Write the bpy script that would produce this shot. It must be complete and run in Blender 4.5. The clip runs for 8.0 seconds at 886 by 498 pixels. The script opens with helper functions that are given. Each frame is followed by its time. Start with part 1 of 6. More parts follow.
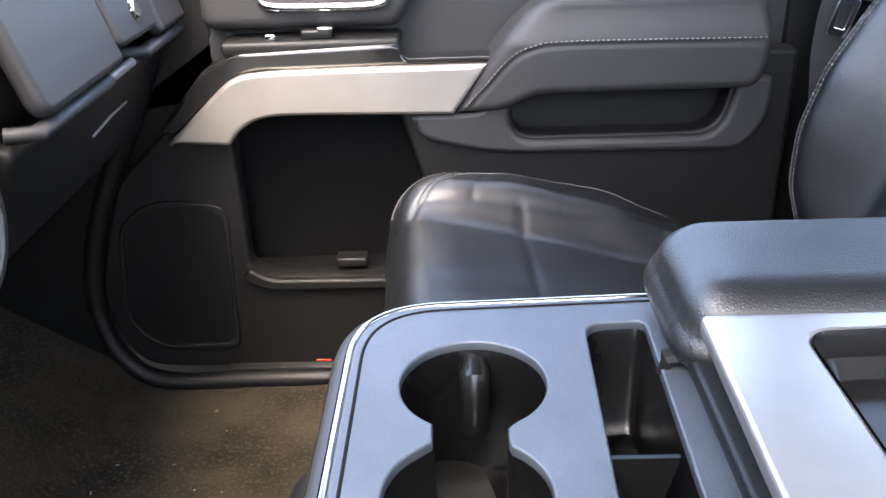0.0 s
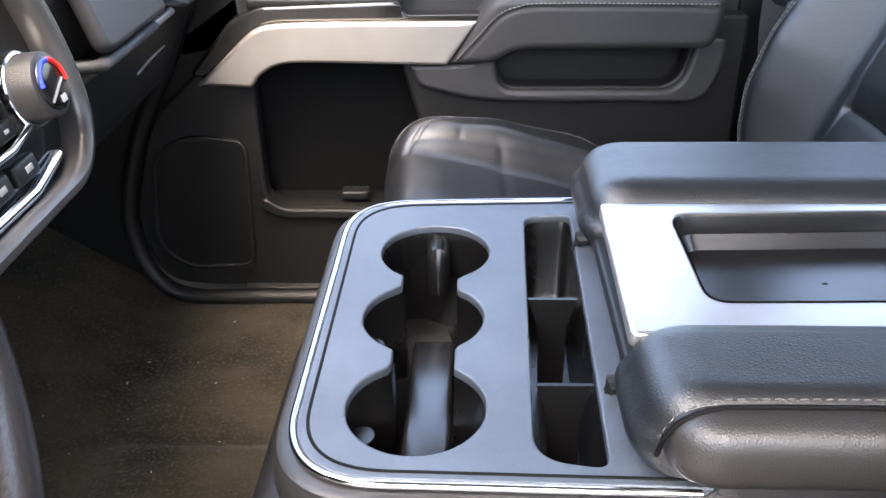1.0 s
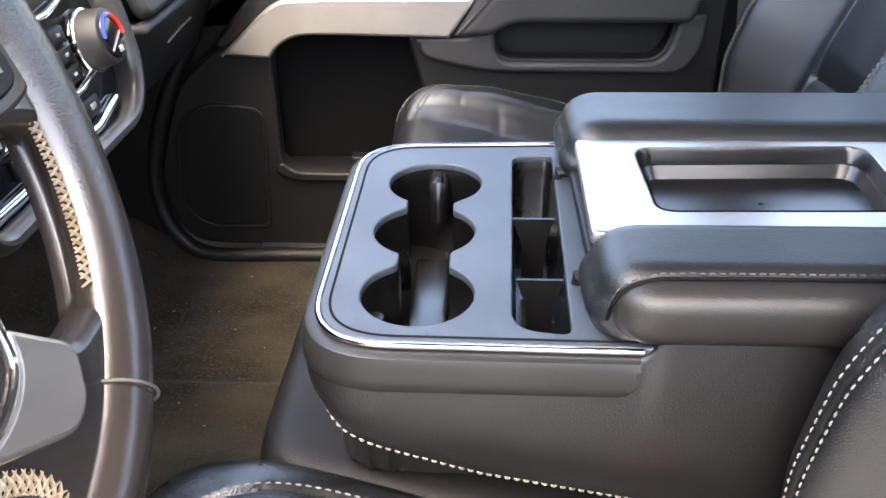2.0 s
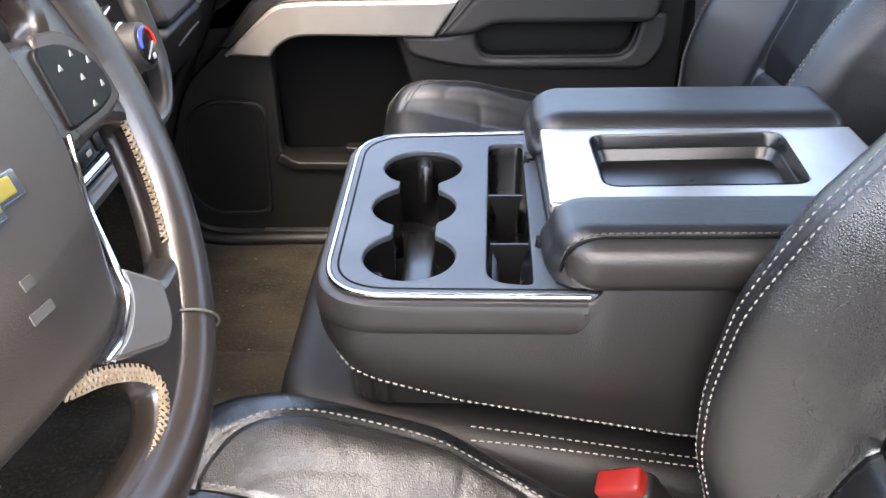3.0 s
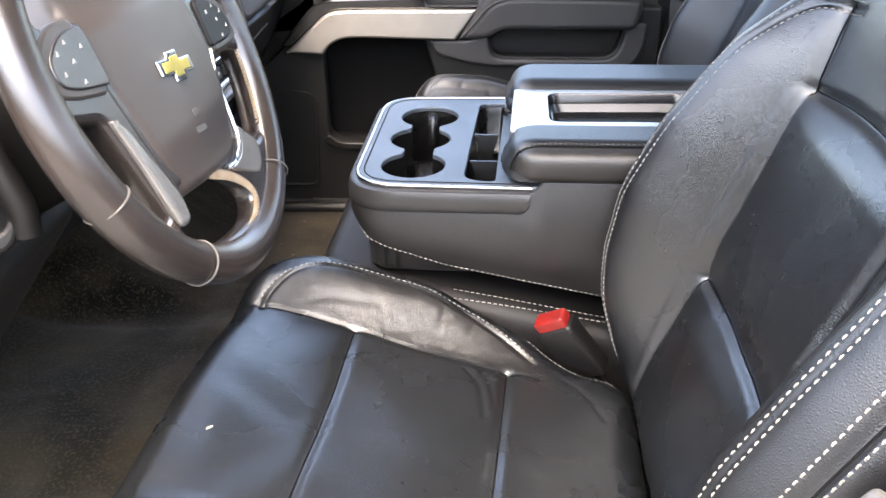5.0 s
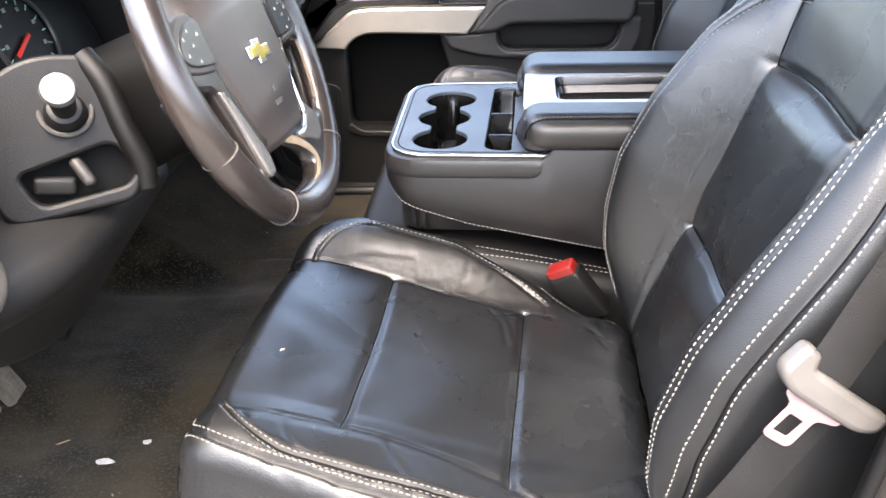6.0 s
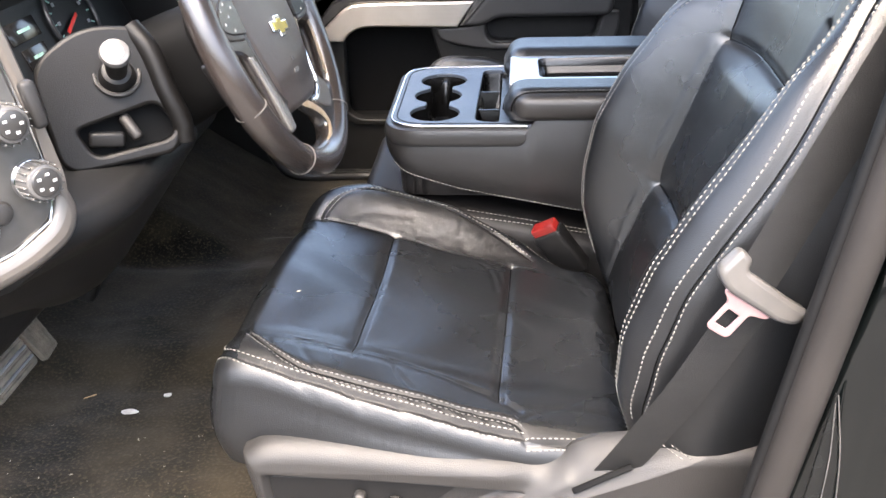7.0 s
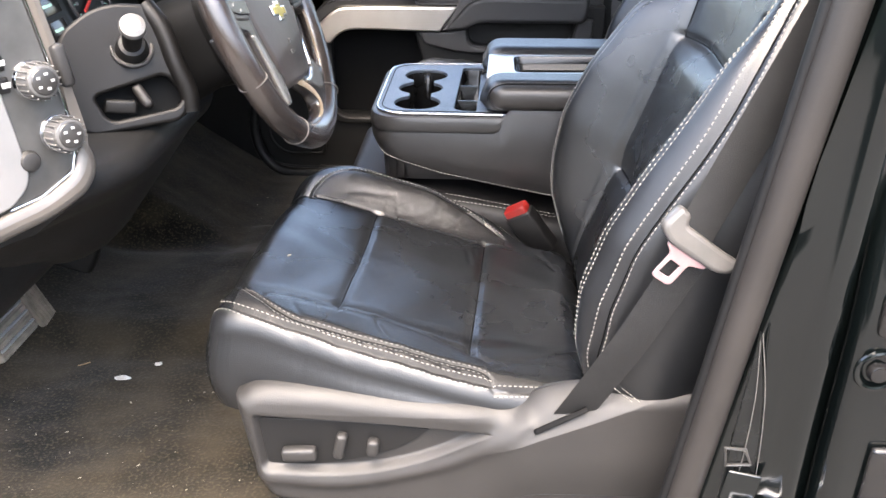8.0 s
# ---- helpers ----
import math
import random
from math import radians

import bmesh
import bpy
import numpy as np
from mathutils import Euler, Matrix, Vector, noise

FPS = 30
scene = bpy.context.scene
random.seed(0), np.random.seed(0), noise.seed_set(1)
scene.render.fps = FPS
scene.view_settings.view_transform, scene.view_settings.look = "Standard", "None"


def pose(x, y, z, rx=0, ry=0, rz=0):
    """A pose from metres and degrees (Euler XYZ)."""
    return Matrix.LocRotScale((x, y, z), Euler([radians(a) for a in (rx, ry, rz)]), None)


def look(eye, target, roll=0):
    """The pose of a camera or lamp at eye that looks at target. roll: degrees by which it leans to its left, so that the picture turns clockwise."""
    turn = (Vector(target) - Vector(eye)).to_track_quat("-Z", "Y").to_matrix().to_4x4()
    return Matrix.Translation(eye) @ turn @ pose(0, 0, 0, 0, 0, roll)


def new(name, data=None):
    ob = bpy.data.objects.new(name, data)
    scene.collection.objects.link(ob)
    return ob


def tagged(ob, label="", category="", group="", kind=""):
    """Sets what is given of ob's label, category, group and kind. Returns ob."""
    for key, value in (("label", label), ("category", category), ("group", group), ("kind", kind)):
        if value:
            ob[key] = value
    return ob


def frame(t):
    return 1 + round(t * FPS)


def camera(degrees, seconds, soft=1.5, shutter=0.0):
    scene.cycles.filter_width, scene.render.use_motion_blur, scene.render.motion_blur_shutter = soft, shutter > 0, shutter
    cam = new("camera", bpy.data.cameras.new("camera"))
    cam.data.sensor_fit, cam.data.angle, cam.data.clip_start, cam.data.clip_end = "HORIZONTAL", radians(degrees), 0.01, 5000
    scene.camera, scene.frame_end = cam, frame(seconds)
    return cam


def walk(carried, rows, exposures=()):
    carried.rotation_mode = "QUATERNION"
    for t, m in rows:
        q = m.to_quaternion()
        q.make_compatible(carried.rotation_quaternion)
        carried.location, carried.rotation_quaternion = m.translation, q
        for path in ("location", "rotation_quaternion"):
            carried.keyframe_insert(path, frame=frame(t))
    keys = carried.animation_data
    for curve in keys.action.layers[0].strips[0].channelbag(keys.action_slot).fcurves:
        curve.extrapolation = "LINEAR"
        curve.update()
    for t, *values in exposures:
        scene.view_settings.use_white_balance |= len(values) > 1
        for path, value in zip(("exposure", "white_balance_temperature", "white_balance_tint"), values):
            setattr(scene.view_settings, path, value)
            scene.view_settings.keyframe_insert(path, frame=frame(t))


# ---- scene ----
cam = camera(55.6, 8.0)
PATH = [
    (0, (0.243, -0.328, 0.837), (0.192, 1.45, -0.079), -2.3),
    (0.5, (0.264, -0.43, 0.863), (0.198, 1.322, -0.099), -2.0),
    (1, (0.278, -0.517, 0.877), (0.205, 1.22, -0.112), -1.0),
    (1.5, (0.285, -0.584, 0.874), (0.209, 1.145, -0.128), 0.2),
    (2, (0.289, -0.651, 0.886), (0.204, 1.075, -0.121), -0.8),
    (3.3, (0.308, -0.846, 0.95), (0.25, 0.868, -0.078), -1.2),
    (3.5, (0.329, -0.891, 0.946), (0.243, 0.846, -0.042), -1.2),
    (4, (0.346, -1.005, 0.962), (0.207, 0.744, 0.002), -0.9),
    (4.5, (0.369, -1.088, 0.967), (0.214, 0.663, 0.014), -0.6),
    (4.7, (0.387, -1.124, 0.972), (0.223, 0.626, 0.019), -0.9),
    (5.8, (0.361, -1.333, 1.012), (0.204, 0.413, 0.05), -1.8),
    (6, (0.365, -1.377, 1.019), (0.193, 0.372, 0.064), -2.1),
    (6.3, (0.355, -1.443, 1.027), (0.193, 0.3, 0.059), -3.2),
    (6.5, (0.36, -1.466, 1.024), (0.177, 0.285, 0.075), -2.5),
    (7, (0.367, -1.545, 1.02), (0.221, 0.214, 0.08), -2.1),
    (7.5, (0.362, -1.609, 1.016), (0.265, 0.159, 0.086), -0.7),
    (8, (0.376, -1.68, 1.009), (0.28, 0.102, 0.105), -0.1),
]
walk(cam, [(t, look(eye, target, roll)) for t, eye, target, roll in PATH],
     [(0, 3.98, 6650, 10), (1.5, 3.82, 6900, 10), (3.5, 3.62, 6950, 10), (4.5, 3.74, 6900, 10), (6, 3.76, 6950, 10), (6.5, 3.50, 6900, 10), (8, 3.44, 6800, 10)])

# ---- world, sun ----
world = bpy.data.worlds.new("sky")
scene.world = world
world.use_nodes = True
wn = world.node_tree
sky = wn.nodes.new("ShaderNodeTexSky")
sky.sky_type = "NISHITA"
sky.sun_disc = False
sky.sun_elevation = radians(66)
sky.sun_rotation = radians(185)
sky.air_density, sky.dust_density, sky.ozone_density = 1.0, 5.0, 1.0
wn.links.new(sky.outputs[0], wn.nodes["Background"].inputs[0])
wn.nodes["Background"].inputs[1].default_value = 0.15
sun_data = bpy.data.lights.new("sun", "SUN")
sun_data.energy, sun_data.angle, sun_data.color = 0.40, radians(70), (1.0, 0.95, 0.88)
sun = new("sun", sun_data)
sun.matrix_world = look((-0.035, -0.405, 0.913), (0.0, 0.0, 0.0))
scene.view_settings.exposure = 3.5


# ---- materials ----
def material(name, color, rough=0.5, metal=0.0, color2=None, big=6.0, grain=None, bump=0.0, fine=400.0, cells=False,
             spec=0.5, coat=0.0, rough_var=0.0, sheen=0.0, stretch=None, crease=0.0, scratch=None):
    """Principled material: colour drift at a large scale, grain and bump at a fine one."""
    m = bpy.data.materials.new(name)
    m.use_nodes = True
    t = m.node_tree
    b = t.nodes["Principled BSDF"]
    b.inputs["Roughness"].default_value = rough
    b.inputs["Metallic"].default_value = metal
    b.inputs["Specular IOR Level"].default_value = spec
    b.inputs["Coat Weight"].default_value = coat
    b.inputs["Coat Roughness"].default_value = 0.08
    b.inputs["Sheen Weight"].default_value = sheen
    co = t.nodes.new("ShaderNodeTexCoord")
    src = co.outputs["Object"]
    if stretch:
        mp = t.nodes.new("ShaderNodeMapping")
        mp.inputs["Scale"].default_value = stretch
        t.links.new(src, mp.inputs[0])
        src = mp.outputs[0]
    n1 = t.nodes.new("ShaderNodeTexNoise")
    n1.inputs["Scale"].default_value = big
    n1.inputs["Detail"].default_value = 6
    t.links.new(src, n1.inputs["Vector"])
    c2 = color2 or tuple(c * 0.75 for c in color)
    mix = t.nodes.new("ShaderNodeMix")
    mix.data_type = "RGBA"
    mix.inputs["A"].default_value = (*color, 1)
    mix.inputs["B"].default_value = (*c2, 1)
    ramp = t.nodes.new("ShaderNodeMapRange")
    ramp.inputs["From Min"].default_value, ramp.inputs["From Max"].default_value = 0.35, 0.65
    t.links.new(n1.outputs["Fac"], ramp.inputs["Value"])
    t.links.new(ramp.outputs[0], mix.inputs["Factor"])
    col = mix.outputs["Result"]
    if cells:
        n2 = t.nodes.new("ShaderNodeTexVoronoi")
        n2.feature = "DISTANCE_TO_EDGE"
        n2.inputs["Scale"].default_value = fine
        out2 = n2.outputs["Distance"]
    else:
        n2 = t.nodes.new("ShaderNodeTexNoise")
        n2.inputs["Scale"].default_value = fine
        n2.inputs["Detail"].default_value = 4
        out2 = n2.outputs["Fac"]
    t.links.new(src, n2.inputs["Vector"])
    if grain:
        mix2 = t.nodes.new("ShaderNodeMix")
        mix2.data_type = "RGBA"
        mix2.inputs["B"].default_value = (*grain, 1)
        t.links.new(col, mix2.inputs["A"])
        r2 = t.nodes.new("ShaderNodeMapRange")
        r2.inputs["From Min"].default_value, r2.inputs["From Max"].default_value = 0.5, 0.75
        t.links.new(out2, r2.inputs["Value"])
        t.links.new(r2.outputs[0], mix2.inputs["Factor"])
        col = mix2.outputs["Result"]
    if scratch:
        # fine pale scuff lines where the surface is worn: colour, cells per metre, line width
        wob = t.nodes.new("ShaderNodeTexNoise")
        wob.inputs["Scale"].default_value, wob.inputs["Detail"].default_value = 25, 3
        t.links.new(src, wob.inputs["Vector"])
        bent = t.nodes.new("ShaderNodeMix")
        bent.data_type = "RGBA"
        bent.inputs["Factor"].default_value = 0.08
        t.links.new(src, bent.inputs["A"])
        t.links.new(wob.outputs["Color"], bent.inputs["B"])
        web = t.nodes.new("ShaderNodeTexVoronoi")
        web.feature = "DISTANCE_TO_EDGE"
        web.inputs["Scale"].default_value = scratch[1]
        t.links.new(bent.outputs["Result"], web.inputs["Vector"])
        thin = t.nodes.new("ShaderNodeMapRange")
        thin.inputs["From Max"].default_value = scratch[2]
        thin.inputs["To Min"].default_value, thin.inputs["To Max"].default_value = 0.8, 0.0
        t.links.new(web.outputs["Distance"], thin.inputs["Value"])
        where = t.nodes.new("ShaderNodeTexNoise")
        where.inputs["Scale"].default_value, where.inputs["Detail"].default_value = 22, 4
        t.links.new(src, where.inputs["Vector"])
        gate = t.nodes.new("ShaderNodeMapRange")
        gate.inputs["From Min"].default_value, gate.inputs["From Max"].default_value = 0.5, 0.62
        t.links.new(where.outputs["Fac"], gate.inputs["Value"])
        both = t.nodes.new("ShaderNodeMath")
        both.operation = "MULTIPLY"
        t.links.new(thin.outputs[0], both.inputs[0])
        t.links.new(gate.outputs[0], both.inputs[1])
        scuff = t.nodes.new("ShaderNodeMix")
        scuff.data_type = "RGBA"
        scuff.inputs["B"].default_value = (*scratch[0], 1)
        t.links.new(col, scuff.inputs["A"])
        t.links.new(both.outputs[0], scuff.inputs["Factor"])
        col = scuff.outputs["Result"]
    t.links.new(col, b.inputs["Base Color"])
    if rough_var:
        r3 = t.nodes.new("ShaderNodeMapRange")
        r3.inputs["To Min"].default_value, r3.inputs["To Max"].default_value = rough - rough_var, rough + rough_var
        t.links.new(n1.outputs["Fac"], r3.inputs["Value"])
        t.links.new(r3.outputs[0], b.inputs["Roughness"])
    if bump:
        bp = t.nodes.new("ShaderNodeBump")
        bp.inputs["Strength"].default_value = bump
        bp.inputs["Distance"].default_value = 0.0009
        t.links.new(out2, bp.inputs["Height"])
        if crease:
            w1 = t.nodes.new("ShaderNodeTexNoise")
            w1.inputs["Scale"].default_value, w1.inputs["Detail"].default_value = 14, 3
            t.links.new(src, w1.inputs["Vector"])
            add = t.nodes.new("ShaderNodeMix")
            add.data_type = "RGBA"
            add.inputs["Factor"].default_value = 0.12
            t.links.new(src, add.inputs["A"])
            t.links.new(w1.outputs["Color"], add.inputs["B"])
            v1 = t.nodes.new("ShaderNodeTexVoronoi")
            v1.feature = "DISTANCE_TO_EDGE"
            v1.inputs["Scale"].default_value = 240
            t.links.new(add.outputs["Result"], v1.inputs["Vector"])
            cap = t.nodes.new("ShaderNodeMapRange")
            cap.inputs["From Max"].default_value = 0.12
            t.links.new(v1.outputs["Distance"], cap.inputs["Value"])
            b0 = t.nodes.new("ShaderNodeBump")
            b0.inputs["Strength"].default_value = crease * 0.5
            b0.inputs["Distance"].default_value = 0.0003
            t.links.new(cap.outputs[0], b0.inputs["Height"])
            w2 = t.nodes.new("ShaderNodeTexNoise")
            w2.inputs["Scale"].default_value, w2.inputs["Detail"].default_value = 26, 2
            t.links.new(src, w2.inputs["Vector"])
            b1 = t.nodes.new("ShaderNodeBump")
            b1.inputs["Strength"].default_value = crease
            b1.inputs["Distance"].default_value = 0.004
            t.links.new(w2.outputs["Fac"], b1.inputs["Height"])
            t.links.new(b0.outputs[0], b1.inputs["Normal"])
            t.links.new(b1.outputs[0], bp.inputs["Normal"])
        t.links.new(bp.outputs[0], b.inputs["Normal"])
    return m


LEATHER = material("black_leather", (0.0080, 0.0087, 0.0098), 0.27, color2=(0.0055, 0.0061, 0.0070), big=7, bump=0.42, fine=430, cells=True, rough_var=0.08, spec=1.0, crease=0.16, scratch=((0.013, 0.0155, 0.0165), 38, 0.010))
LEATHER_LID = material("matte_leather", (0.0088, 0.0095, 0.0107), 0.38, color2=(0.0068, 0.0074, 0.0084), big=7, bump=0.40, fine=430, cells=True, rough_var=0.06, spec=0.75, crease=0.15)
LEATHER_BODY = material("console_leather", (0.0118, 0.0108, 0.0105), 0.36, color2=(0.0085, 0.0079, 0.0078), big=7, bump=0.42, fine=450, cells=True, rough_var=0.07, spec=0.75, crease=0.15)
# brighter leather copy, with light from the door opening in its colour
LEATHER_LIT = material("door_lit_leather", (0.0215, 0.0195, 0.0180), 0.42, color2=(0.017, 0.0155, 0.0145), big=12, bump=0.32, fine=480, cells=True, rough_var=0.06, spec=0.6)
LEATHER_SCUFFED = material("scuffed_leather", (0.0085, 0.0080, 0.0078), 0.50, color2=(0.0055, 0.0053, 0.0053), big=14, bump=0.5, fine=430, cells=True, rough_var=0.12, spec=0.35, crease=0.6, scratch=((0.040, 0.038, 0.036), 75, 0.030))
LEATHER_LOW = material("dull_leather", (0.0085, 0.0078, 0.0078), 0.55, color2=(0.006, 0.0056, 0.0057), big=7, bump=0.3, fine=420, cells=True, spec=0.35)
LEATHER_WORN = material("worn_leather", (0.0115, 0.0106, 0.0101), 0.36, color2=(0.0065, 0.0062, 0.0062), big=9, bump=0.5, fine=430, cells=True, rough_var=0.10, spec=0.7, crease=0.7, scratch=((0.045, 0.043, 0.040), 60, 0.030))
# near-black for seams and dark parts; also puts recess shade into colour
SEAM_SHADE = material("seam_and_shade_black", (0.0026, 0.0026, 0.0027), 0.7, big=9, spec=0.15)
WHEEL_LEATHER = material("wheel_leather", (0.030, 0.0235, 0.0205), 0.23, color2=(0.020, 0.0162, 0.0145), big=18, bump=0.25, fine=700, rough_var=0.09, spec=1.0)
HUB = material("hub_vinyl", (0.060, 0.048, 0.0415), 0.36, color2=(0.049, 0.040, 0.035), big=14, bump=0.3, fine=900, rough_var=0.06, spec=0.6)
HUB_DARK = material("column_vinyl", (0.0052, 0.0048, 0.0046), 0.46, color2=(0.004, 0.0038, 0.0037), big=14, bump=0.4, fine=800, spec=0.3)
PLASTIC = material("charcoal_plastic", (0.0105, 0.0102, 0.0102), 0.50, color2=(0.0078, 0.0076, 0.0076), big=10, bump=0.4, fine=800, spec=0.34)
PLASTIC_GREY = material("grey_plastic", (0.027, 0.0252, 0.0238), 0.46, color2=(0.0225, 0.0212, 0.0202), big=8, bump=0.6, fine=800, rough_var=0.06)
PLASTIC_DARK = material("black_plastic", (0.0045, 0.0044, 0.0046), 0.50, big=12, bump=0.3, fine=800, spec=0.4)
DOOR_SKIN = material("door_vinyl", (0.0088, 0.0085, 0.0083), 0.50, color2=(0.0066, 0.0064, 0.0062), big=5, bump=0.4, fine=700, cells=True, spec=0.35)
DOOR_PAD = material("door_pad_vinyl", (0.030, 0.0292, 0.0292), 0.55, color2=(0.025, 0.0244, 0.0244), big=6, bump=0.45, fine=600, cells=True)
GLOSS = material("gloss_black", (0.010, 0.010, 0.011), 0.12, color2=(0.014, 0.013, 0.012), big=20, rough_var=0.05)
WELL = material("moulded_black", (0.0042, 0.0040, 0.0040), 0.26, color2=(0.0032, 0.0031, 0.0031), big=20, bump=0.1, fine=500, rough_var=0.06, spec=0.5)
TRAY = material("tray_black", (0.0105, 0.0100, 0.0098), 0.24, color2=(0.0080, 0.0077, 0.0075), big=20, bump=0.1, fine=500, rough_var=0.05, spec=0.7)
PANEL = material("textured_panel", (0.105, 0.120, 0.143), 0.32, color2=(0.085, 0.098, 0.118), big=16, bump=0.5, fine=900, cells=True, metal=0.5)
STRIP = material("strip_plastic", (0.024, 0.023, 0.0228), 0.34, color2=(0.018, 0.0175, 0.0173), big=9, bump=0.2, fine=900, rough_var=0.04)
KNOB = material("knob_grey", (0.15, 0.145, 0.14), 0.34, metal=0.3, color2=(0.11, 0.107, 0.103), big=30, bump=0.1, fine=600)
SATIN = material("satin_silver", (0.62, 0.58, 0.53), 0.36, metal=0.85, color2=(0.56, 0.52, 0.47), big=12, bump=0.05, fine=300)
SILVER = material("silver_plate", (0.50, 0.49, 0.485), 0.30, metal=0.8, color2=(0.44, 0.43, 0.425), big=14, bump=0.05, fine=300)
SATIN_BEZEL = material("bezel_silver", (0.46, 0.44, 0.41), 0.27, metal=0.8, color2=(0.38, 0.365, 0.34), big=14, bump=0.05, fine=300)
CHROME = material("chrome", (0.82, 0.83, 0.85), 0.10, metal=1.0, big=20)
CARPET = material("carpet", (0.043, 0.0338, 0.0218), 0.95, color2=(0.0070, 0.0060, 0.0045), big=6, grain=(0.058, 0.047, 0.029), bump=1.0, fine=170, sheen=0.15, spec=0.05)
WEBBING = material("belt_webbing", (0.0165, 0.0162, 0.0160), 0.45, color2=(0.0125, 0.0124, 0.0123), big=30, bump=0.8, fine=520, stretch=(1, 1, 4))
RED = material("red_button", (0.20, 0.012, 0.010), 0.35, color2=(0.16, 0.010, 0.008), big=30)
THREAD = material("white_thread", (0.23, 0.22, 0.20), 0.75, color2=(0.17, 0.162, 0.147), big=60)
THREAD_TAN = material("tan_thread", (0.26, 0.19, 0.115), 0.75, color2=(0.34, 0.28, 0.21), big=60)
GOLD = material("gold_emblem", (0.50, 0.40, 0.085), 0.28, metal=0.5, big=30)
WHITE = material("white_print", (0.50, 0.50, 0.49), 0.6, big=40)
GREY_PRINT = material("grey_print", (0.10, 0.095, 0.09), 0.6, big=40)
PAPER = material("paper_scrap", (0.72, 0.70, 0.66), 0.9, big=60)
STRAW = material("straw", (0.36, 0.24, 0.13), 0.9, big=60)
PAINT = material("dark_paint", (0.0018, 0.0027, 0.0028), 0.15, color2=(0.0024, 0.0037, 0.0037), big=4, spec=0.7, metal=0.0, rough_var=0.05)
FILM = material("grey_film", (0.0065, 0.0072, 0.0073), 0.28, color2=(0.0035, 0.004, 0.004), big=25, rough_var=0.1)
RUBBER = material("rubber_seal", (0.026, 0.0225, 0.0205), 0.46, color2=(0.020, 0.0175, 0.016), big=9, bump=0.2, fine=500)
HEADLINER = material("headliner", (0.42, 0.41, 0.39), 0.95, big=8, bump=0.5, fine=500)
HEDGE = material("hedge_leaves", (0.045, 0.075, 0.028), 0.8, color2=(0.020, 0.034, 0.014), big=1.5, bump=1.0, fine=14)
ASPHALT = material("pavement", (0.115, 0.109, 0.100), 0.9, color2=(0.088, 0.083, 0.076), big=3, bump=0.8, fine=120)
PEDAL_RUBBER = material("pedal_rubber", (0.30, 0.255, 0.195), 0.8, color2=(0.17, 0.147, 0.115), big=30, bump=0.6, fine=300)
BLUE_MARK = material("blue_mark", (0.03, 0.06, 0.75), 0.4, big=40)
NEEDLE = material("red_needle", (0.85, 0.03, 0.02), 0.4, big=40)
DIAL_GREEN = material("dial_print", (0.35, 0.60, 0.50), 0.5, big=40)
GREY_SEAM = material("pale_seam", (0.10, 0.090, 0.082), 0.6, big=40)
SATIN_DARK = material("brushed_grey", (0.085, 0.081, 0.077), 0.34, metal=0.6, color2=(0.065, 0.062, 0.060), big=14, bump=0.05, fine=300)
SATIN_BROWN = material("satin_brown_grey", (0.165, 0.147, 0.130), 0.34, metal=0.4, color2=(0.13, 0.117, 0.104), big=10, bump=0.05, fine=400)
SATIN_GREY = material("brushed_face", (0.13, 0.127, 0.122), 0.36, metal=0.5, color2=(0.07, 0.069, 0.067), big=14, bump=0.05, fine=300)
PLASTIC_DASH = material("dash_vinyl", (0.025, 0.025, 0.0272), 0.50, color2=(0.020, 0.020, 0.022), big=7, bump=0.4, fine=700, cells=True)
PLASTIC_LIGHT = material("pale_plastic", (0.10, 0.094, 0.089), 0.30, color2=(0.08, 0.076, 0.072), big=30)
THREAD_DIM = material("grey_thread", (0.14, 0.135, 0.13), 0.7, big=60)
WHITE_DIM = material("dim_print", (0.30, 0.30, 0.30), 0.6, big=40)
STRAW_PALE = material("grit", (0.26, 0.225, 0.165), 0.9, color2=(0.36, 0.33, 0.28), big=60)
PINK_METAL = material("tongue_metal", (0.30, 0.225, 0.22), 0.30, metal=0.35, color2=(0.30, 0.17, 0.175), big=40)


# ---- mesh helpers ----
def mesh_of(name, verts, faces, mat, smooth=True):
    me = bpy.data.meshes.new(name)
    me.from_pydata([tuple(v) for v in verts], [], faces)
    me.materials.append(mat)
    if smooth:
        me.polygons.foreach_set("use_smooth", [True] * len(me.polygons))
    me.update()
    return me


def thing(name, label, category, group="", kind="", at=(0, 0, 0)):
    ob = new(name)
    ob.location = at
    return tagged(ob, label, category, group, kind)


def put(name, me, parent=None, label=""):
    """Links a mesh as one object, under a thing or a part (all parents stand at the origin)."""
    ob = new(name, me)
    if parent:
        ob.parent = parent
    if label:
        tagged(ob, label)
    return ob


def from_bm(bm, name, mat, smooth=True, sharp=35):
    me = bpy.data.meshes.new(name)
    bmesh.ops.recalc_face_normals(bm, faces=bm.faces)
    bm.to_mesh(me)
    bm.free()
    me.materials.append(mat)
    if smooth:
        me.polygons.foreach_set("use_smooth", [True] * len(me.polygons))
        me.set_sharp_from_angle(angle=radians(sharp))
    return me


def rbox(name, size, m, mat, parent=None, r=0.004, seg=3, label="", taper=1.0):
    """A box with rounded edges; taper narrows its top."""
    bm = bmesh.new()
    bmesh.ops.create_cube(bm, size=1.0)
    for v in bm.verts:
        k = taper if v.co.z > 0 else 1.0
        v.co = Vector((v.co.x * size[0] * k, v.co.y * size[1] * k, v.co.z * size[2]))
    if r:
        bmesh.ops.bevel(bm, geom=bm.edges[:], offset=min(r, min(size) * 0.48), segments=seg, profile=0.5, affect="EDGES")
    bm.transform(m)
    return put(name, from_bm(bm, name, mat), parent, label)


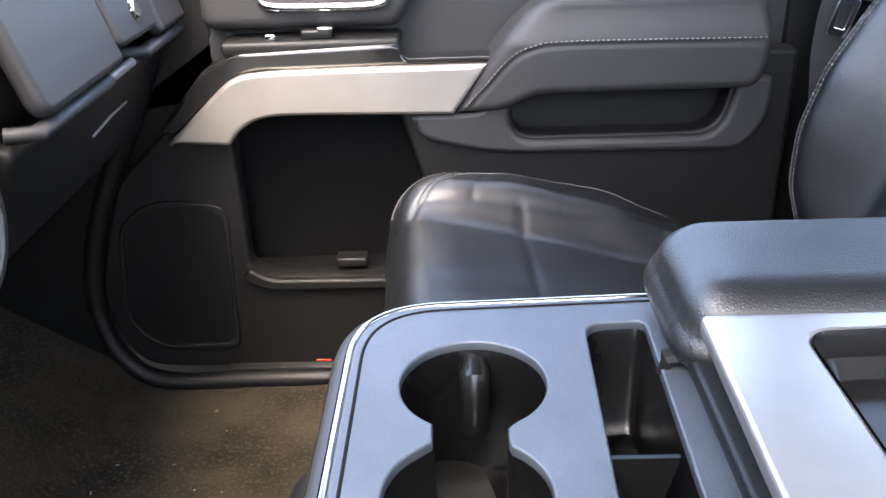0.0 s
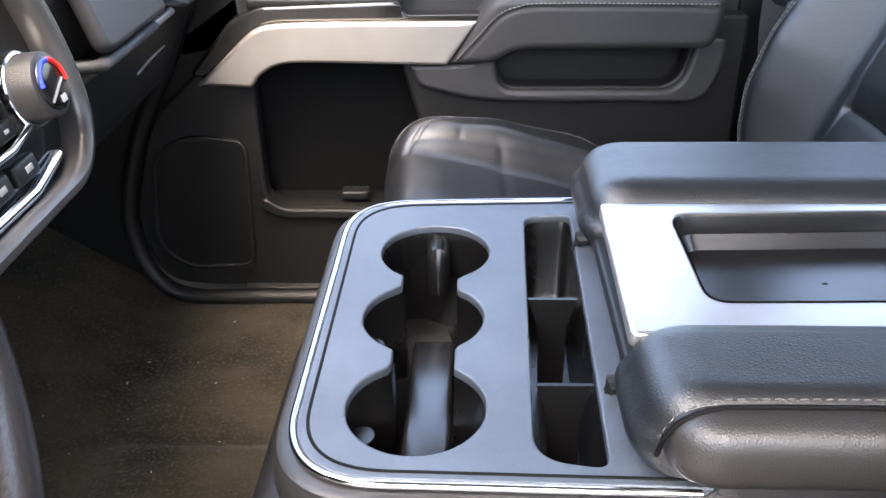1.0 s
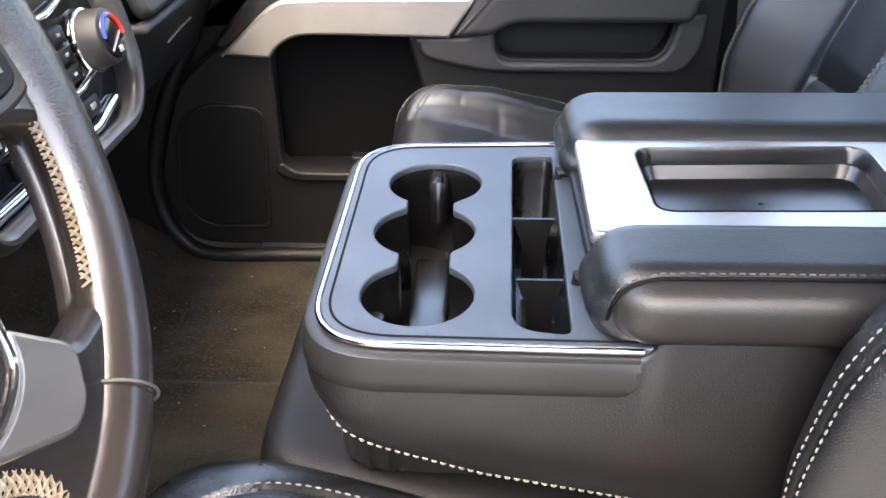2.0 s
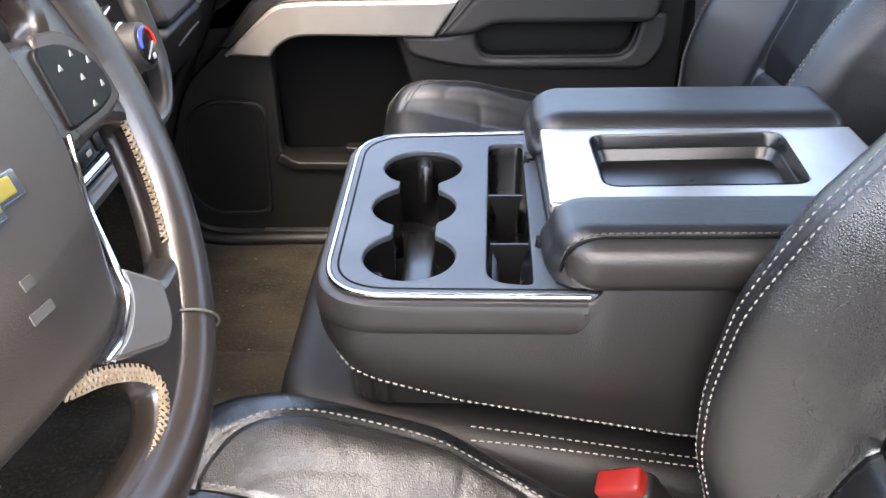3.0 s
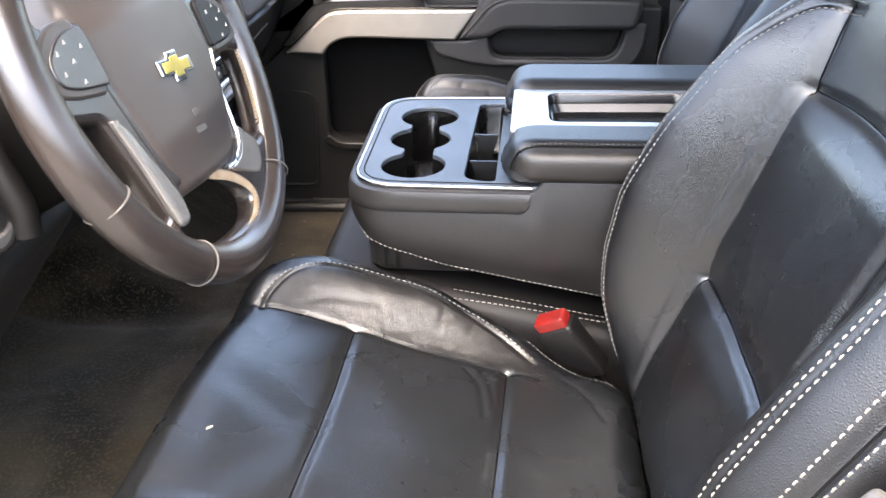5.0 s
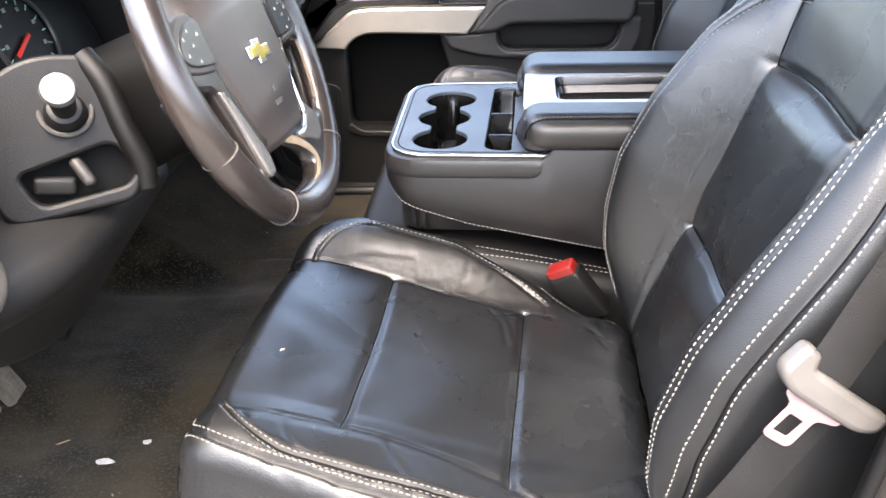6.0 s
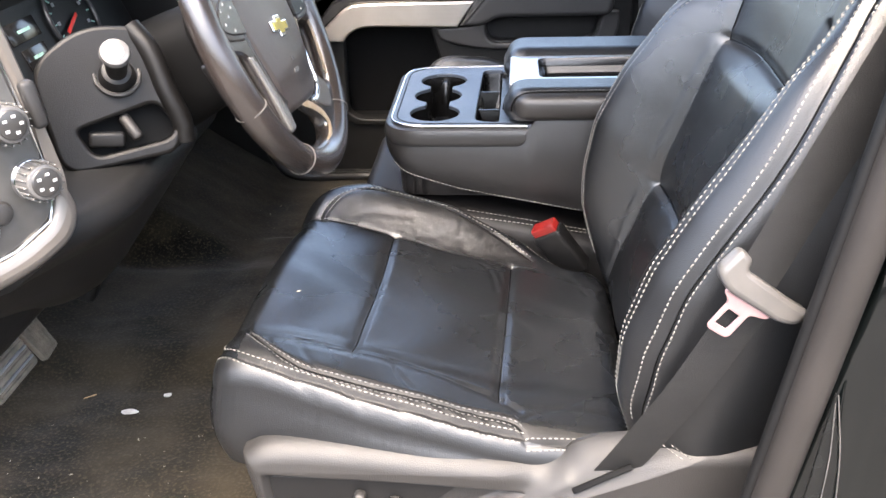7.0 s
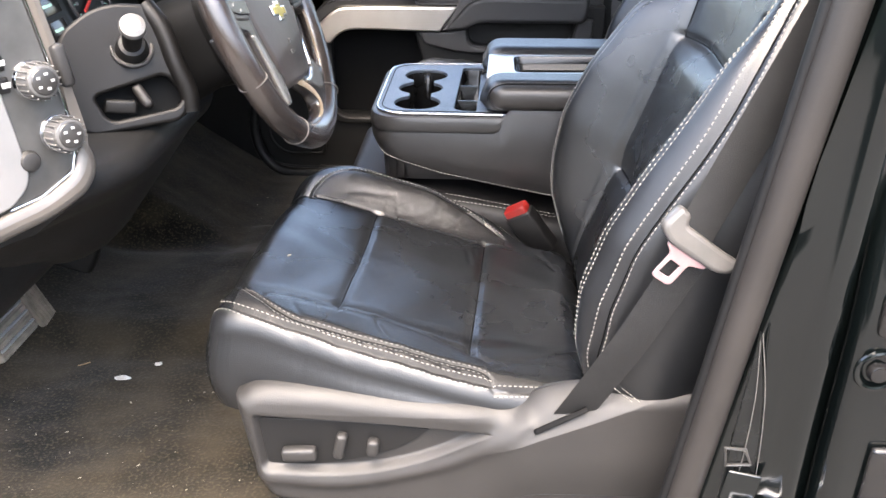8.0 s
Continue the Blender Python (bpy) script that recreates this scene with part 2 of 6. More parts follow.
def cyl(name, r1, r2, h, m, mat, parent=None, seg=40, bevel=0.002, label=""):
    """A turned piece along local z, from 0 to h."""
    b = min(bevel, h * 0.45, max(r2, 0.001) * 0.45)
    prof = [(0.0001, 0), (r1 - b, 0), (r1, b), (r2, h - b), (r2 - b * 0.3, h - b * 0.3), (r2 - b, h), (0.0001, h)]
    rings = [[m @ Vector((p * math.cos(2 * math.pi * k / seg), p * math.sin(2 * math.pi * k / seg), z)) for k in range(seg)] for p, z in prof]
    return put(name, loft(name, rings, mat), parent, label)


def loft(name, rings, mat, closed=True, cap=True, flip=False, smooth=True, sharp=40):
    n = len(rings[0])
    verts = [v for r in rings for v in r]
    faces = []
    for a in range(len(rings) - 1):
        for k in range(n if closed else n - 1):
            q = (a * n + k, a * n + (k + 1) % n, (a + 1) * n + (k + 1) % n, (a + 1) * n + k)
            faces.append(q[::-1] if flip else q)
    if cap and closed:
        faces.append(tuple(range(n)) if flip else tuple(range(n))[::-1])
        top = tuple(range((len(rings) - 1) * n, len(rings) * n))
        faces.append(top[::-1] if flip else top)
    me = mesh_of(name, verts, faces, mat, smooth)
    bm = bmesh.new()
    bm.from_mesh(me)
    bmesh.ops.recalc_face_normals(bm, faces=bm.faces)
    bm.to_mesh(me)
    bm.free()
    if smooth:
        me.set_sharp_from_angle(angle=radians(sharp))
    return me


def catmull(pts, per=8, closed=False):
    """A smooth line through the points."""
    p = [Vector(q) for q in pts]
    n = len(p)
    out = []
    for k in range(n if closed else n - 1):
        a = p[(k - 1) % n] if closed or k > 0 else p[0] * 2 - p[1]
        b, c = p[k], p[(k + 1) % n]
        d = p[(k + 2) % n] if closed or k + 2 < n else c * 2 - b
        for i in range(per):
            t = i / per
            out.append(0.5 * ((2 * b) + (c - a) * t + (2 * a - 5 * b + 4 * c - d) * t * t + (3 * b - a - 3 * c + d) * t ** 3))
    if not closed:
        out.append(p[-1])
    return out


def tube(name, path, radius, mat, parent=None, seg=12, closed=False, flat=1.0, up=(0, 0, 1), label="", taper=None):
    """A round or flattened bar along a line."""
    path = [Vector(p) for p in path]
    n = len(path)
    rings = []
    for k in range(n):
        a = path[(k - 1) % n] if closed or k > 0 else path[k]
        b = path[(k + 1) % n] if closed or k < n - 1 else path[k]
        d = (b - a).normalized()
        side = d.cross(Vector(up))
        side = side.normalized() if side.length > 1e-5 else d.orthogonal().normalized()
        nrm = side.cross(d).normalized()
        rr = radius * (taper(k / (n - 1)) if taper else 1)
        rings.append([path[k] + side * (rr * math.cos(2 * math.pi * i / seg)) + nrm * (rr * flat * math.sin(2 * math.pi * i / seg)) for i in range(seg)])
    if closed:
        rings.append(rings[0])
        me = loft(name, rings, mat, cap=False)
    else:
        me = loft(name, rings, mat)
    return put(name, me, parent, label)


def fillet(pts, radii, per=8):
    """A closed polygon with rounded corners, as 2D points."""
    n = len(pts)
    rr = radii if isinstance(radii, (list, tuple)) else [radii] * n
    out = []
    for k in range(n):
        p, a, b = Vector(pts[k]), Vector(pts[k - 1]), Vector(pts[(k + 1) % n])
        d1, d2 = a - p, b - p
        r = min(rr[k], d1.length * 0.49, d2.length * 0.49)
        if r <= 1e-5:
            out.append(p)
            continue
        s, e = p + d1.normalized() * r, p + d2.normalized() * r
        for i in range(per + 1):
            t = i / per
            out.append(s * (1 - t) ** 2 + p * 2 * t * (1 - t) + e * t * t)
    return out


def plate(name, outlines, thick, m, mat, parent=None, bevel=0.0, label="", res=2):
    """A flat plate cut from closed outlines (the first is the edge, the others are holes), bevelled all round."""
    cu = bpy.data.curves.new(name, "CURVE")
    cu.dimensions, cu.fill_mode = "2D", "BOTH"
    cu.extrude, cu.bevel_depth, cu.bevel_resolution = max(thick / 2 - bevel, 0.0001), bevel, res
    cu.offset = -bevel
    for line in outlines:
        sp = cu.splines.new("POLY")
        sp.points.add(len(line) - 1)
        for k, p in enumerate(line):
            sp.points[k].co = (p[0], p[1], 0, 1)
        sp.use_cyclic_u = True
    tmp = bpy.data.objects.new("tmp", cu)
    me = bpy.data.meshes.new_from_object(tmp)
    bpy.data.objects.remove(tmp)
    bpy.data.curves.remove(cu)
    me.name = name
    me.transform(m)
    me.materials.clear()
    me.materials.append(mat)
    me.polygons.foreach_set("use_smooth", [True] * len(me.polygons))
    me.set_sharp_from_angle(angle=radians(38))
    return put(name, me, parent, label)


def near_line(x, y, line):
    """Distance of each (x, y) from a polyline."""
    best = np.full(np.shape(x), 1e9)
    for a, b in zip(line[:-1], line[1:]):
        ax, ay, bx, by = a[0], a[1], b[0], b[1]
        dx, dy = bx - ax, by - ay
        l2 = dx * dx + dy * dy + 1e-12
        t = np.clip(((x - ax) * dx + (y - ay) * dy) / l2, 0, 1)
        best = np.minimum(best, np.hypot(x - ax - t * dx, y - ay - t * dy))
    return best


def resample(line, n, closed=True):
    p = np.array([tuple(q)[:2] for q in line])
    if closed:
        p = np.vstack([p, p[:1]])
    d = np.r_[0, np.cumsum(np.hypot(*np.diff(p, axis=0).T))]
    s = np.linspace(0, d[-1], n, endpoint=not closed)
    return np.c_[np.interp(s, d, p[:, 0]), np.interp(s, d, p[:, 1])]


class Pad:
    """An upholstered or moulded body: a height over a closed outline, rounded at the edge, with sides down to a floor."""

    def __init__(self, outline, height, floor, edge=0.03, grooves=(), centre=None, bulge=0.0, nt=260, nr=70, ns=8):
        self.out = resample(outline, nt)
        self.height, self.floor, self.edge, self.grooves, self.bulge = height, floor, edge, grooves, bulge
        self.c = np.array(centre if centre else self.out.mean(axis=0))
        self.nr, self.ns = nr, ns

    def z(self, x, y):
        x, y = np.asarray(x, float), np.asarray(y, float)
        h = self.height(x, y)
        d = near_line(x, y, np.vstack([self.out[::2], self.out[:1]]))
        t = np.clip(1 - d / self.edge, 0, 1)
        h = h - self.edge * (1 - np.sqrt(np.clip(1 - t * t, 0, 1)))
        h, x, y = np.array(np.atleast_1d(h), float), np.atleast_1d(x), np.atleast_1d(y)
        for line, width, depth in self.grooves:
            p = np.array([tuple(q)[:2] for q in line])
            lo, hi = p.min(axis=0) - 3 * width, p.max(axis=0) + 3 * width
            near = (x > lo[0]) & (x < hi[0]) & (y > lo[1]) & (y < hi[1])
            if near.any():
                h[near] -= depth * np.exp(-(near_line(x[near], y[near], line) / width) ** 2)
        return h if np.ndim(d) else h[0]

    def mesh(self, name, m, mat):
        s = np.linspace(0.02, 1, self.nr)
        s = 1 - (1 - s) ** 1.25
        nt = len(self.out)
        rings = []
        for r in s:
            p = self.c + r * (self.out - self.c)
            rings.append(np.c_[p, self.z(p[:, 0], p[:, 1])])
        top, low = rings[-1][:, 2], self.floor(self.out[:, 0], self.out[:, 1]) if callable(self.floor) else np.full(nt, self.floor)
        dirs = self.out - self.c
        dirs = dirs / np.linalg.norm(dirs, axis=1)[:, None]
        for k in range(1, self.ns + 1):
            f = k / self.ns
            b = self.bulge * math.sin(math.pi * f)
            rings.append(np.c_[self.out + dirs * b, top * (1 - f) + low * f])
        rr = [[m @ Vector(p) for p in ring] for ring in rings]
        return loft(name, rr, mat, sharp=60)


def stitches(name, line3, mat, parent, length=0.0062, gap=0.0036, width=0.0019, height=0.0013, up=None, label="", zig=0.0):
    """A row of thread stitches along a line in space."""
    pts = np.array([tuple(p) for p in line3], float)
    d = np.r_[0, np.cumsum(np.linalg.norm(np.diff(pts, axis=0), axis=1))]
    verts, faces = [], []
    s, k = 0.0, 0
    upv = Vector(up if up else (0, 0, 1))
    while s + length < d[-1]:
        a = Vector([np.interp(s, d, pts[:, i]) for i in range(3)])
        b = Vector([np.interp(s + length, d, pts[:, i]) for i in range(3)])
        t = (b - a).normalized()
        w = t.cross(upv).normalized()
        h = w.cross(t).normalized()
        if zig:
            a, b = a + w * (zig * (1 if k % 2 else -1)), b - w * (zig * (1 if k % 2 else -1))
            t = (b - a).normalized()
            w = t.cross(upv).normalized()
        mid = (a + b) / 2 + h * height
        n0 = len(verts)
        for e, f in ((a, 0.6), (mid, 1.0), (b, 0.6)):
            verts += [e - w * width / 2 * f - h * 0.0012, e + w * width / 2 * f - h * 0.0012, e + w * width / 2 * f * 0.6 + h * height * 0.4, e - w * width / 2 * f * 0.6 + h * height * 0.4]
        for q in range(2):
            o = n0 + q * 4
            for i in range(4):
                faces.append((o + i, o + (i + 1) % 4, o + 4 + (i + 1) % 4, o + 4 + i))
        faces += [(n0 + 3, n0 + 2, n0 + 1, n0), (n0 + 8, n0 + 9, n0 + 10, n0 + 11)]
        s += length + gap
        k += 1
    return put(name, mesh_of(name, verts, faces, mat, smooth=False), parent, label)


def smooth(a, b, x):
    t = np.clip((x - a) / (b - a), 0, 1)
    return t * t * (3 - 2 * t)


def soft(x, xs, ys, w=0.022):
    """A rounded profile through the given heights."""
    s = np.linspace(xs[0] - 3 * w, xs[-1] + 3 * w, 500)
    y = np.interp(s, xs, ys)
    k = np.exp(-(np.arange(-60, 61) * (s[1] - s[0]) / w) ** 2 * 2)
    y = np.convolve(np.pad(y, 60, mode="edge"), k / k.sum(), mode="valid")
    return np.interp(x, s, y)


def offset(line, d):
    """A 2D line moved sideways."""
    p = np.array([tuple(q)[:2] for q in line], float)
    t = np.gradient(p, axis=0)
    t /= np.linalg.norm(t, axis=1)[:, None] + 1e-9
    return np.c_[p[:, 0] - t[:, 1] * d, p[:, 1] + t[:, 0] * d]


I4 = Matrix.Identity(4)


def at(x, y, z):
    return Matrix.Translation((x, y, z))


def axes(o, u, v, w):
    """The pose with its x, y and z along u, v, w, at o."""
    return Matrix(((u[0], v[0], w[0], o[0]), (u[1], v[1], w[1], o[1]), (u[2], v[2], w[2], o[2]), (0, 0, 0, 1)))


# ---- setting: floor, roof, walls ----
def setting(name, me, label, category):
    return tagged(put(name, me), label, category, kind="structure")


def sheet(name, xs, ys, fn, mat, thick=0.02):
    """A sheet with thickness over a grid, its height from a function."""
    nx, ny = len(xs), len(ys)
    verts = [(x, y, fn(x, y)) for x in xs for y in ys] + [(x, y, fn(x, y) - thick) for x in xs for y in ys]
    n = nx * ny
    faces = []
    for i in range(nx - 1):
        for j in range(ny - 1):
            a, b, c, d = i * ny + j, (i + 1) * ny + j, (i + 1) * ny + j + 1, i * ny + j + 1
            faces += [(a, b, c, d), (n + d, n + c, n + b, n + a)]
    return mesh_of(name, verts, faces, mat)


def floor_height(x, y):
    tunnel = 0.030 * float(smooth(0.28, 0.14, abs(y - 0.03)))
    tunnel += 0.010 * float(smooth(0.424, 0.408, y)) * float(smooth(-0.29, -0.24, x)) * float(smooth(-0.20, 0.0, y))
    q = max(0.0, -0.50 - x)
    rise = q * q * 1.6
    rise += 0.004 * noise.noise((x * 9, y * 9, 0.3)) + 0.002 * noise.noise((x * 30, y * 30, 2))
    toe = max(0.0, -0.285 - x)
    rise += 0.66 * toe * toe / (toe + 0.02) * float(smooth(0.20, 0.34, y))
    return tunnel + rise


setting("floor", sheet("floor", np.linspace(-1.0, 1.7, 110), np.linspace(-0.80, 0.86, 190), floor_height, CARPET),
        "dirty dark brown-grey carpet on the cab floor", "carpet")
# unseen ground; its tone sets how much light bounces into the cab
setting("ground", sheet("ground", np.linspace(-60, 60, 25), np.linspace(-60, 60, 25), lambda x, y: -0.62, ASPHALT, 0.1),
        "unseen grey ground added outside the truck to bounce fill light", "ground")


# unseen hedge, added on the driver's side to hold back low sky light
hedge_v, hedge_f = [], []
for k in range(181):
    a = radians(200 + 140 * k / 180)
    r = 13.0 + 0.6 * noise.noise((k * 0.21, 0.0, 0.0))
    top = 2.7 + 0.9 * noise.noise((k * 0.13, 5.0, 0.0)) + 0.25 * noise.noise((k * 0.7, 9.0, 0.0))
    for q in range(7):
        f = q / 6
        rr = r + 0.5 * noise.noise((k * 0.5, f * 4, 3.0))
        hedge_v.append((rr * math.cos(a), rr * math.sin(a), -0.62 + (top + 0.62) * f))
    if k:
        for q in range(6):
            o = k * 7 + q
            hedge_f.append((o - 7, o, o + 1, o - 6))
setting("backdrop", mesh_of("backdrop", hedge_v, hedge_f, HEDGE), "unseen dark green hedge added to block low sky light", "hedge")


def wall(name, size, m, mat, label):
    bm = bmesh.new()
    bmesh.ops.create_cube(bm, size=1.0)
    for v in bm.verts:
        v.co = Vector((v.co.x * size[0], v.co.y * size[1], v.co.z * size[2]))
    bm.transform(m)
    return setting(name, from_bm(bm, name, mat, smooth=False), label, "wall")


# the roof is out of view; its extent is set to block sky light
wall("ceiling", (1.80, 1.66, 0.05), at(0.93, -0.03, 1.45), HEADLINER, "pale grey headliner of the unseen cab roof, sized to block light from above")
wall("wall_front", (0.05, 1.7, 0.75), at(-0.98, 0.03, 0.32), PLASTIC_DARK, "black firewall at the front of the cab")
wall("wall_back", (0.05, 1.7, 1.10), at(1.75, 0.03, 0.53), PLASTIC_DARK, "unseen black lining that closes the back of the cab to light")
wall("wall_cowl", (0.85, 0.03, 0.86), at(-0.55, 0.925, 0.38), PLASTIC_DARK, "black lining beside the passenger footwell")
wall("wall_side", (1.05, 0.05, 0.80), at(1.24, 0.92, 0.38), PLASTIC_DARK, "black lining of the rear passenger side")

# unseen post and roof side, added to shape light through the windows
wall("wall_pillar", (0.14, 0.06, 0.60), at(0.80, 0.90, 1.06), PLASTIC_DARK, "unseen black post added between the passenger side windows to block light")
wall("wall_roof_side", (1.78, 0.05, 0.20), at(0.93, 0.845, 1.37), HEADLINER, "unseen pale lining added where the roof curves down, to block light")

# the open front door beside the driver's place: lower panel, window frame
OPEN_DOOR = axes((-0.62, -0.93, 0), (-0.28, -0.96, 0), (0, 0, 1), (-0.96, 0.28, 0))
plate("door_1", [fillet([(0.02, -0.10), (0.92, -0.10), (1.06, 0.10), (1.08, 0.66), (0.02, 0.62)], [0.03, 0.10, 0.06, 0.04, 0.03])],
      0.11, OPEN_DOOR, DOOR_SKIN, None, 0.01)
tagged(bpy.data.objects["door_1"], "open black driver's door with a plain vinyl lining", "car door", kind="structure")

# ---- passenger door ----
DOOR = axes((0, 0.85, 0), (1, 0, 0), (0, 0, 1), (0, -1, 0))


def passenger_door():
    d = thing("front_door", "closed black vinyl passenger door with satin silver trim and map pocket", "car door")
    pocket = fillet([(-0.100, 0.205), (-0.097, 0.425), (-0.055, 0.461), (0.152, 0.461), (0.19, 0.33), (0.20, 0.183), (-0.07, 0.186)],
                    [0.03, 0.02, 0.03, 0.005, 0.03, 0.03, 0.03])
    pull = fillet([(0.318, 0.414), (0.318, 0.484), (0.632, 0.484), (0.615, 0.414)], [0.035, 0.03, 0.012, 0.035])
    edge = fillet([(-0.355, 0.16), (-0.315, 0.025), (-0.22, 0.015), (0.72, 0.02), (0.72, 0.53), (-0.11, 0.53), (-0.20, 0.43), (-0.285, 0.36)],
                  [0.06, 0.06, 0.03, 0.03, 0.01, 0.03, 0.05, 0.05])
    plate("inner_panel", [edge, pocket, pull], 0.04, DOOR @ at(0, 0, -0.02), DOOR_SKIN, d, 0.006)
    # near-black back: the shade inside the pocket is put into its colour
    plate("pocket_back", [fillet([(-0.13, 0.16), (0.24, 0.16), (0.24, 0.48), (-0.13, 0.48)], 0.02)], 0.01, DOOR @ at(0, 0, -0.085), SEAM_SHADE, d, 0.002)
    plate("pull_back", [fillet([(0.29, 0.39), (0.66, 0.39), (0.66, 0.50), (0.29, 0.50)], 0.02)], 0.01, DOOR @ at(0, 0, -0.055), PLASTIC, d, 0.002)
    rbox("pocket_floor", (0.36, 0.07, 0.012), at(0.055, 0.895, 0.178), PLASTIC_DARK, d, 0.003)
    rbox("pocket_clip", (0.05, 0.03, 0.016), at(0.06, 0.882, 0.20), PLASTIC, d, 0.004, label="grey plastic clip")
    plate("pocket_lip", [fillet([(-0.115, 0.19), (-0.08, 0.168), (0.21, 0.165), (0.21, 0.184), (-0.07, 0.187), (-0.10, 0.21)], [0.01, 0.02, 0.005, 0.005, 0.03, 0.01])],
          0.016, DOOR @ at(0, 0, 0.004), DOOR_SKIN, d, 0.005)
    # speaker field with its raised frame
    spk = fillet([(-0.322, 0.11), (-0.272, 0.055), (-0.135, 0.058), (-0.120, 0.318), (-0.235, 0.33), (-0.297, 0.29)], [0.04, 0.04, 0.02, 0.03, 0.05, 0.05])
    spk_in = fillet([(-0.312, 0.113), (-0.267, 0.065), (-0.143, 0.068), (-0.130, 0.308), (-0.232, 0.32), (-0.289, 0.285)], [0.04, 0.04, 0.02, 0.03, 0.05, 0.05])
    plate("speaker_frame", [spk, spk_in], 0.008, DOOR @ at(0, 0, 0.002), DOOR_SKIN, d, 0.003)
    plate("speaker_grille", [spk_in], 0.004, DOOR @ at(0, 0, 0.001), PLASTIC_DARK, d, 0.001)
    # silver trim
    trim = catmull([(-0.186, 0.426), (-0.166, 0.442), (-0.10, 0.502), (-0.075, 0.519), (-0.045, 0.526), (0.05, 0.529), (0.282, 0.529)], 6)
    low = catmull([(0.233, 0.458), (0.10, 0.461), (0.0, 0.463), (-0.045, 0.459), (-0.075, 0.443), (-0.094, 0.421)], 6)
    plate("silver_trim", [[tuple(p)[:2] for p in trim] + [tuple(p)[:2] for p in low]], 0.03, DOOR @ at(0, 0, 0.012), SATIN, d, 0.006,
          "curved satin silver trim")
    # ledge over the trim with the window switch
    ledge = [(-0.20, 0.44), (-0.12, 0.53), (-0.07, 0.552), (0.16, 0.560), (0.165, 0.538), (0.29, 0.538), (0.30, 0.529), (-0.045, 0.527), (-0.075, 0.520), (-0.172, 0.434)]
    plate("ledge", [fillet(ledge, 0.012)], 0.04, DOOR @ at(0, 0, -0.004), GLOSS, d, 0.006, "dark ledge over the trim")
    rbox("switch_deck", (0.25, 0.07, 0.02), at(0.035, 0.872, 0.556), PLASTIC, d, 0.006)
    rbox("lock_switch", (0.016, 0.012, 0.010), at(-0.020, 0.850, 0.570), CHROME, d, 0.003, label="small chrome lock switch")
    w = rbox("window_switch", (0.045, 0.02, 0.014), at(0.045, 0.856, 0.572), PLASTIC_DARK, d, 0.004)
    rbox("switch_tip", (0.022, 0.016, 0.006), at(0.058, 0.852, 0.580), CHROME, w, 0.002, label="chrome switch tip")
    # upper door, set back
    up = fillet([(-0.30, 0.44), (-0.12, 0.56), (-0.12, 0.72), (0.76, 0.72), (0.76, 0.50), (0.10, 0.50)], 0.02)
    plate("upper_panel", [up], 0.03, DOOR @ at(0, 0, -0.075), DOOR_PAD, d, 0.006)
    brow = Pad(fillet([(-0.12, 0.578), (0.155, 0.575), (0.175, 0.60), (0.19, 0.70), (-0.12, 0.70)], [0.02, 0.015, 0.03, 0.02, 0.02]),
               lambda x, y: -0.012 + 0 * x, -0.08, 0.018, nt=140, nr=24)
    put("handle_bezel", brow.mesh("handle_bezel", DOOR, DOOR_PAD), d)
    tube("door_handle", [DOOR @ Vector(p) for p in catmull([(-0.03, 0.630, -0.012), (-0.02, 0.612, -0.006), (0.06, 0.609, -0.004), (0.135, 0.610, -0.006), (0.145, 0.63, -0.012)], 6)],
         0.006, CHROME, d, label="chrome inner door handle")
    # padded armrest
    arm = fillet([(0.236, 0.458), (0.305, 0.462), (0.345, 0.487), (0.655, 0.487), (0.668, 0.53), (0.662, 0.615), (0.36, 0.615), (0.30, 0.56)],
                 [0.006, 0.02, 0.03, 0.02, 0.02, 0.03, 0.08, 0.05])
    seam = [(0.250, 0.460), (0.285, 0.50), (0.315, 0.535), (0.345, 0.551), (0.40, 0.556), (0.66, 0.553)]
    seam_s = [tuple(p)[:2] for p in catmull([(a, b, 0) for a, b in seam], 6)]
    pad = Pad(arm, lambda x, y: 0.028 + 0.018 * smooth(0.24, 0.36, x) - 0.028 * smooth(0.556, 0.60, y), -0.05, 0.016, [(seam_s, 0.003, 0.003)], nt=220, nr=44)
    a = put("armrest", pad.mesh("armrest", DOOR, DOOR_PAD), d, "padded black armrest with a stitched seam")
    line = resample(offset(seam_s, 0.006), 90, False)
    stitches("stitching", [DOOR @ Vector((p[0], p[1], float(pad.z(p[0], p[1])) + 0.0005)) for p in line], THREAD, a, up=(0, -1, 0), width=0.0016, length=0.004, gap=0.003)
    pull_out = fillet([(0.170, 0.456), (0.182, 0.420), (0.285, 0.392), (0.655, 0.388), (0.685, 0.44), (0.685, 0.497), (0.33, 0.497), (0.27, 0.457)], [0.004, 0.02, 0.08, 0.045, 0.03, 0.012, 0.02, 0.02])
    pull_in = fillet([(0.314, 0.411), (0.314, 0.487), (0.636, 0.487), (0.619, 0.411)], [0.037, 0.03, 0.012, 0.037])
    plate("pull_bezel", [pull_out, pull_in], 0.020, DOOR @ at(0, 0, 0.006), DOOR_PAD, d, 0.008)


passenger_door()

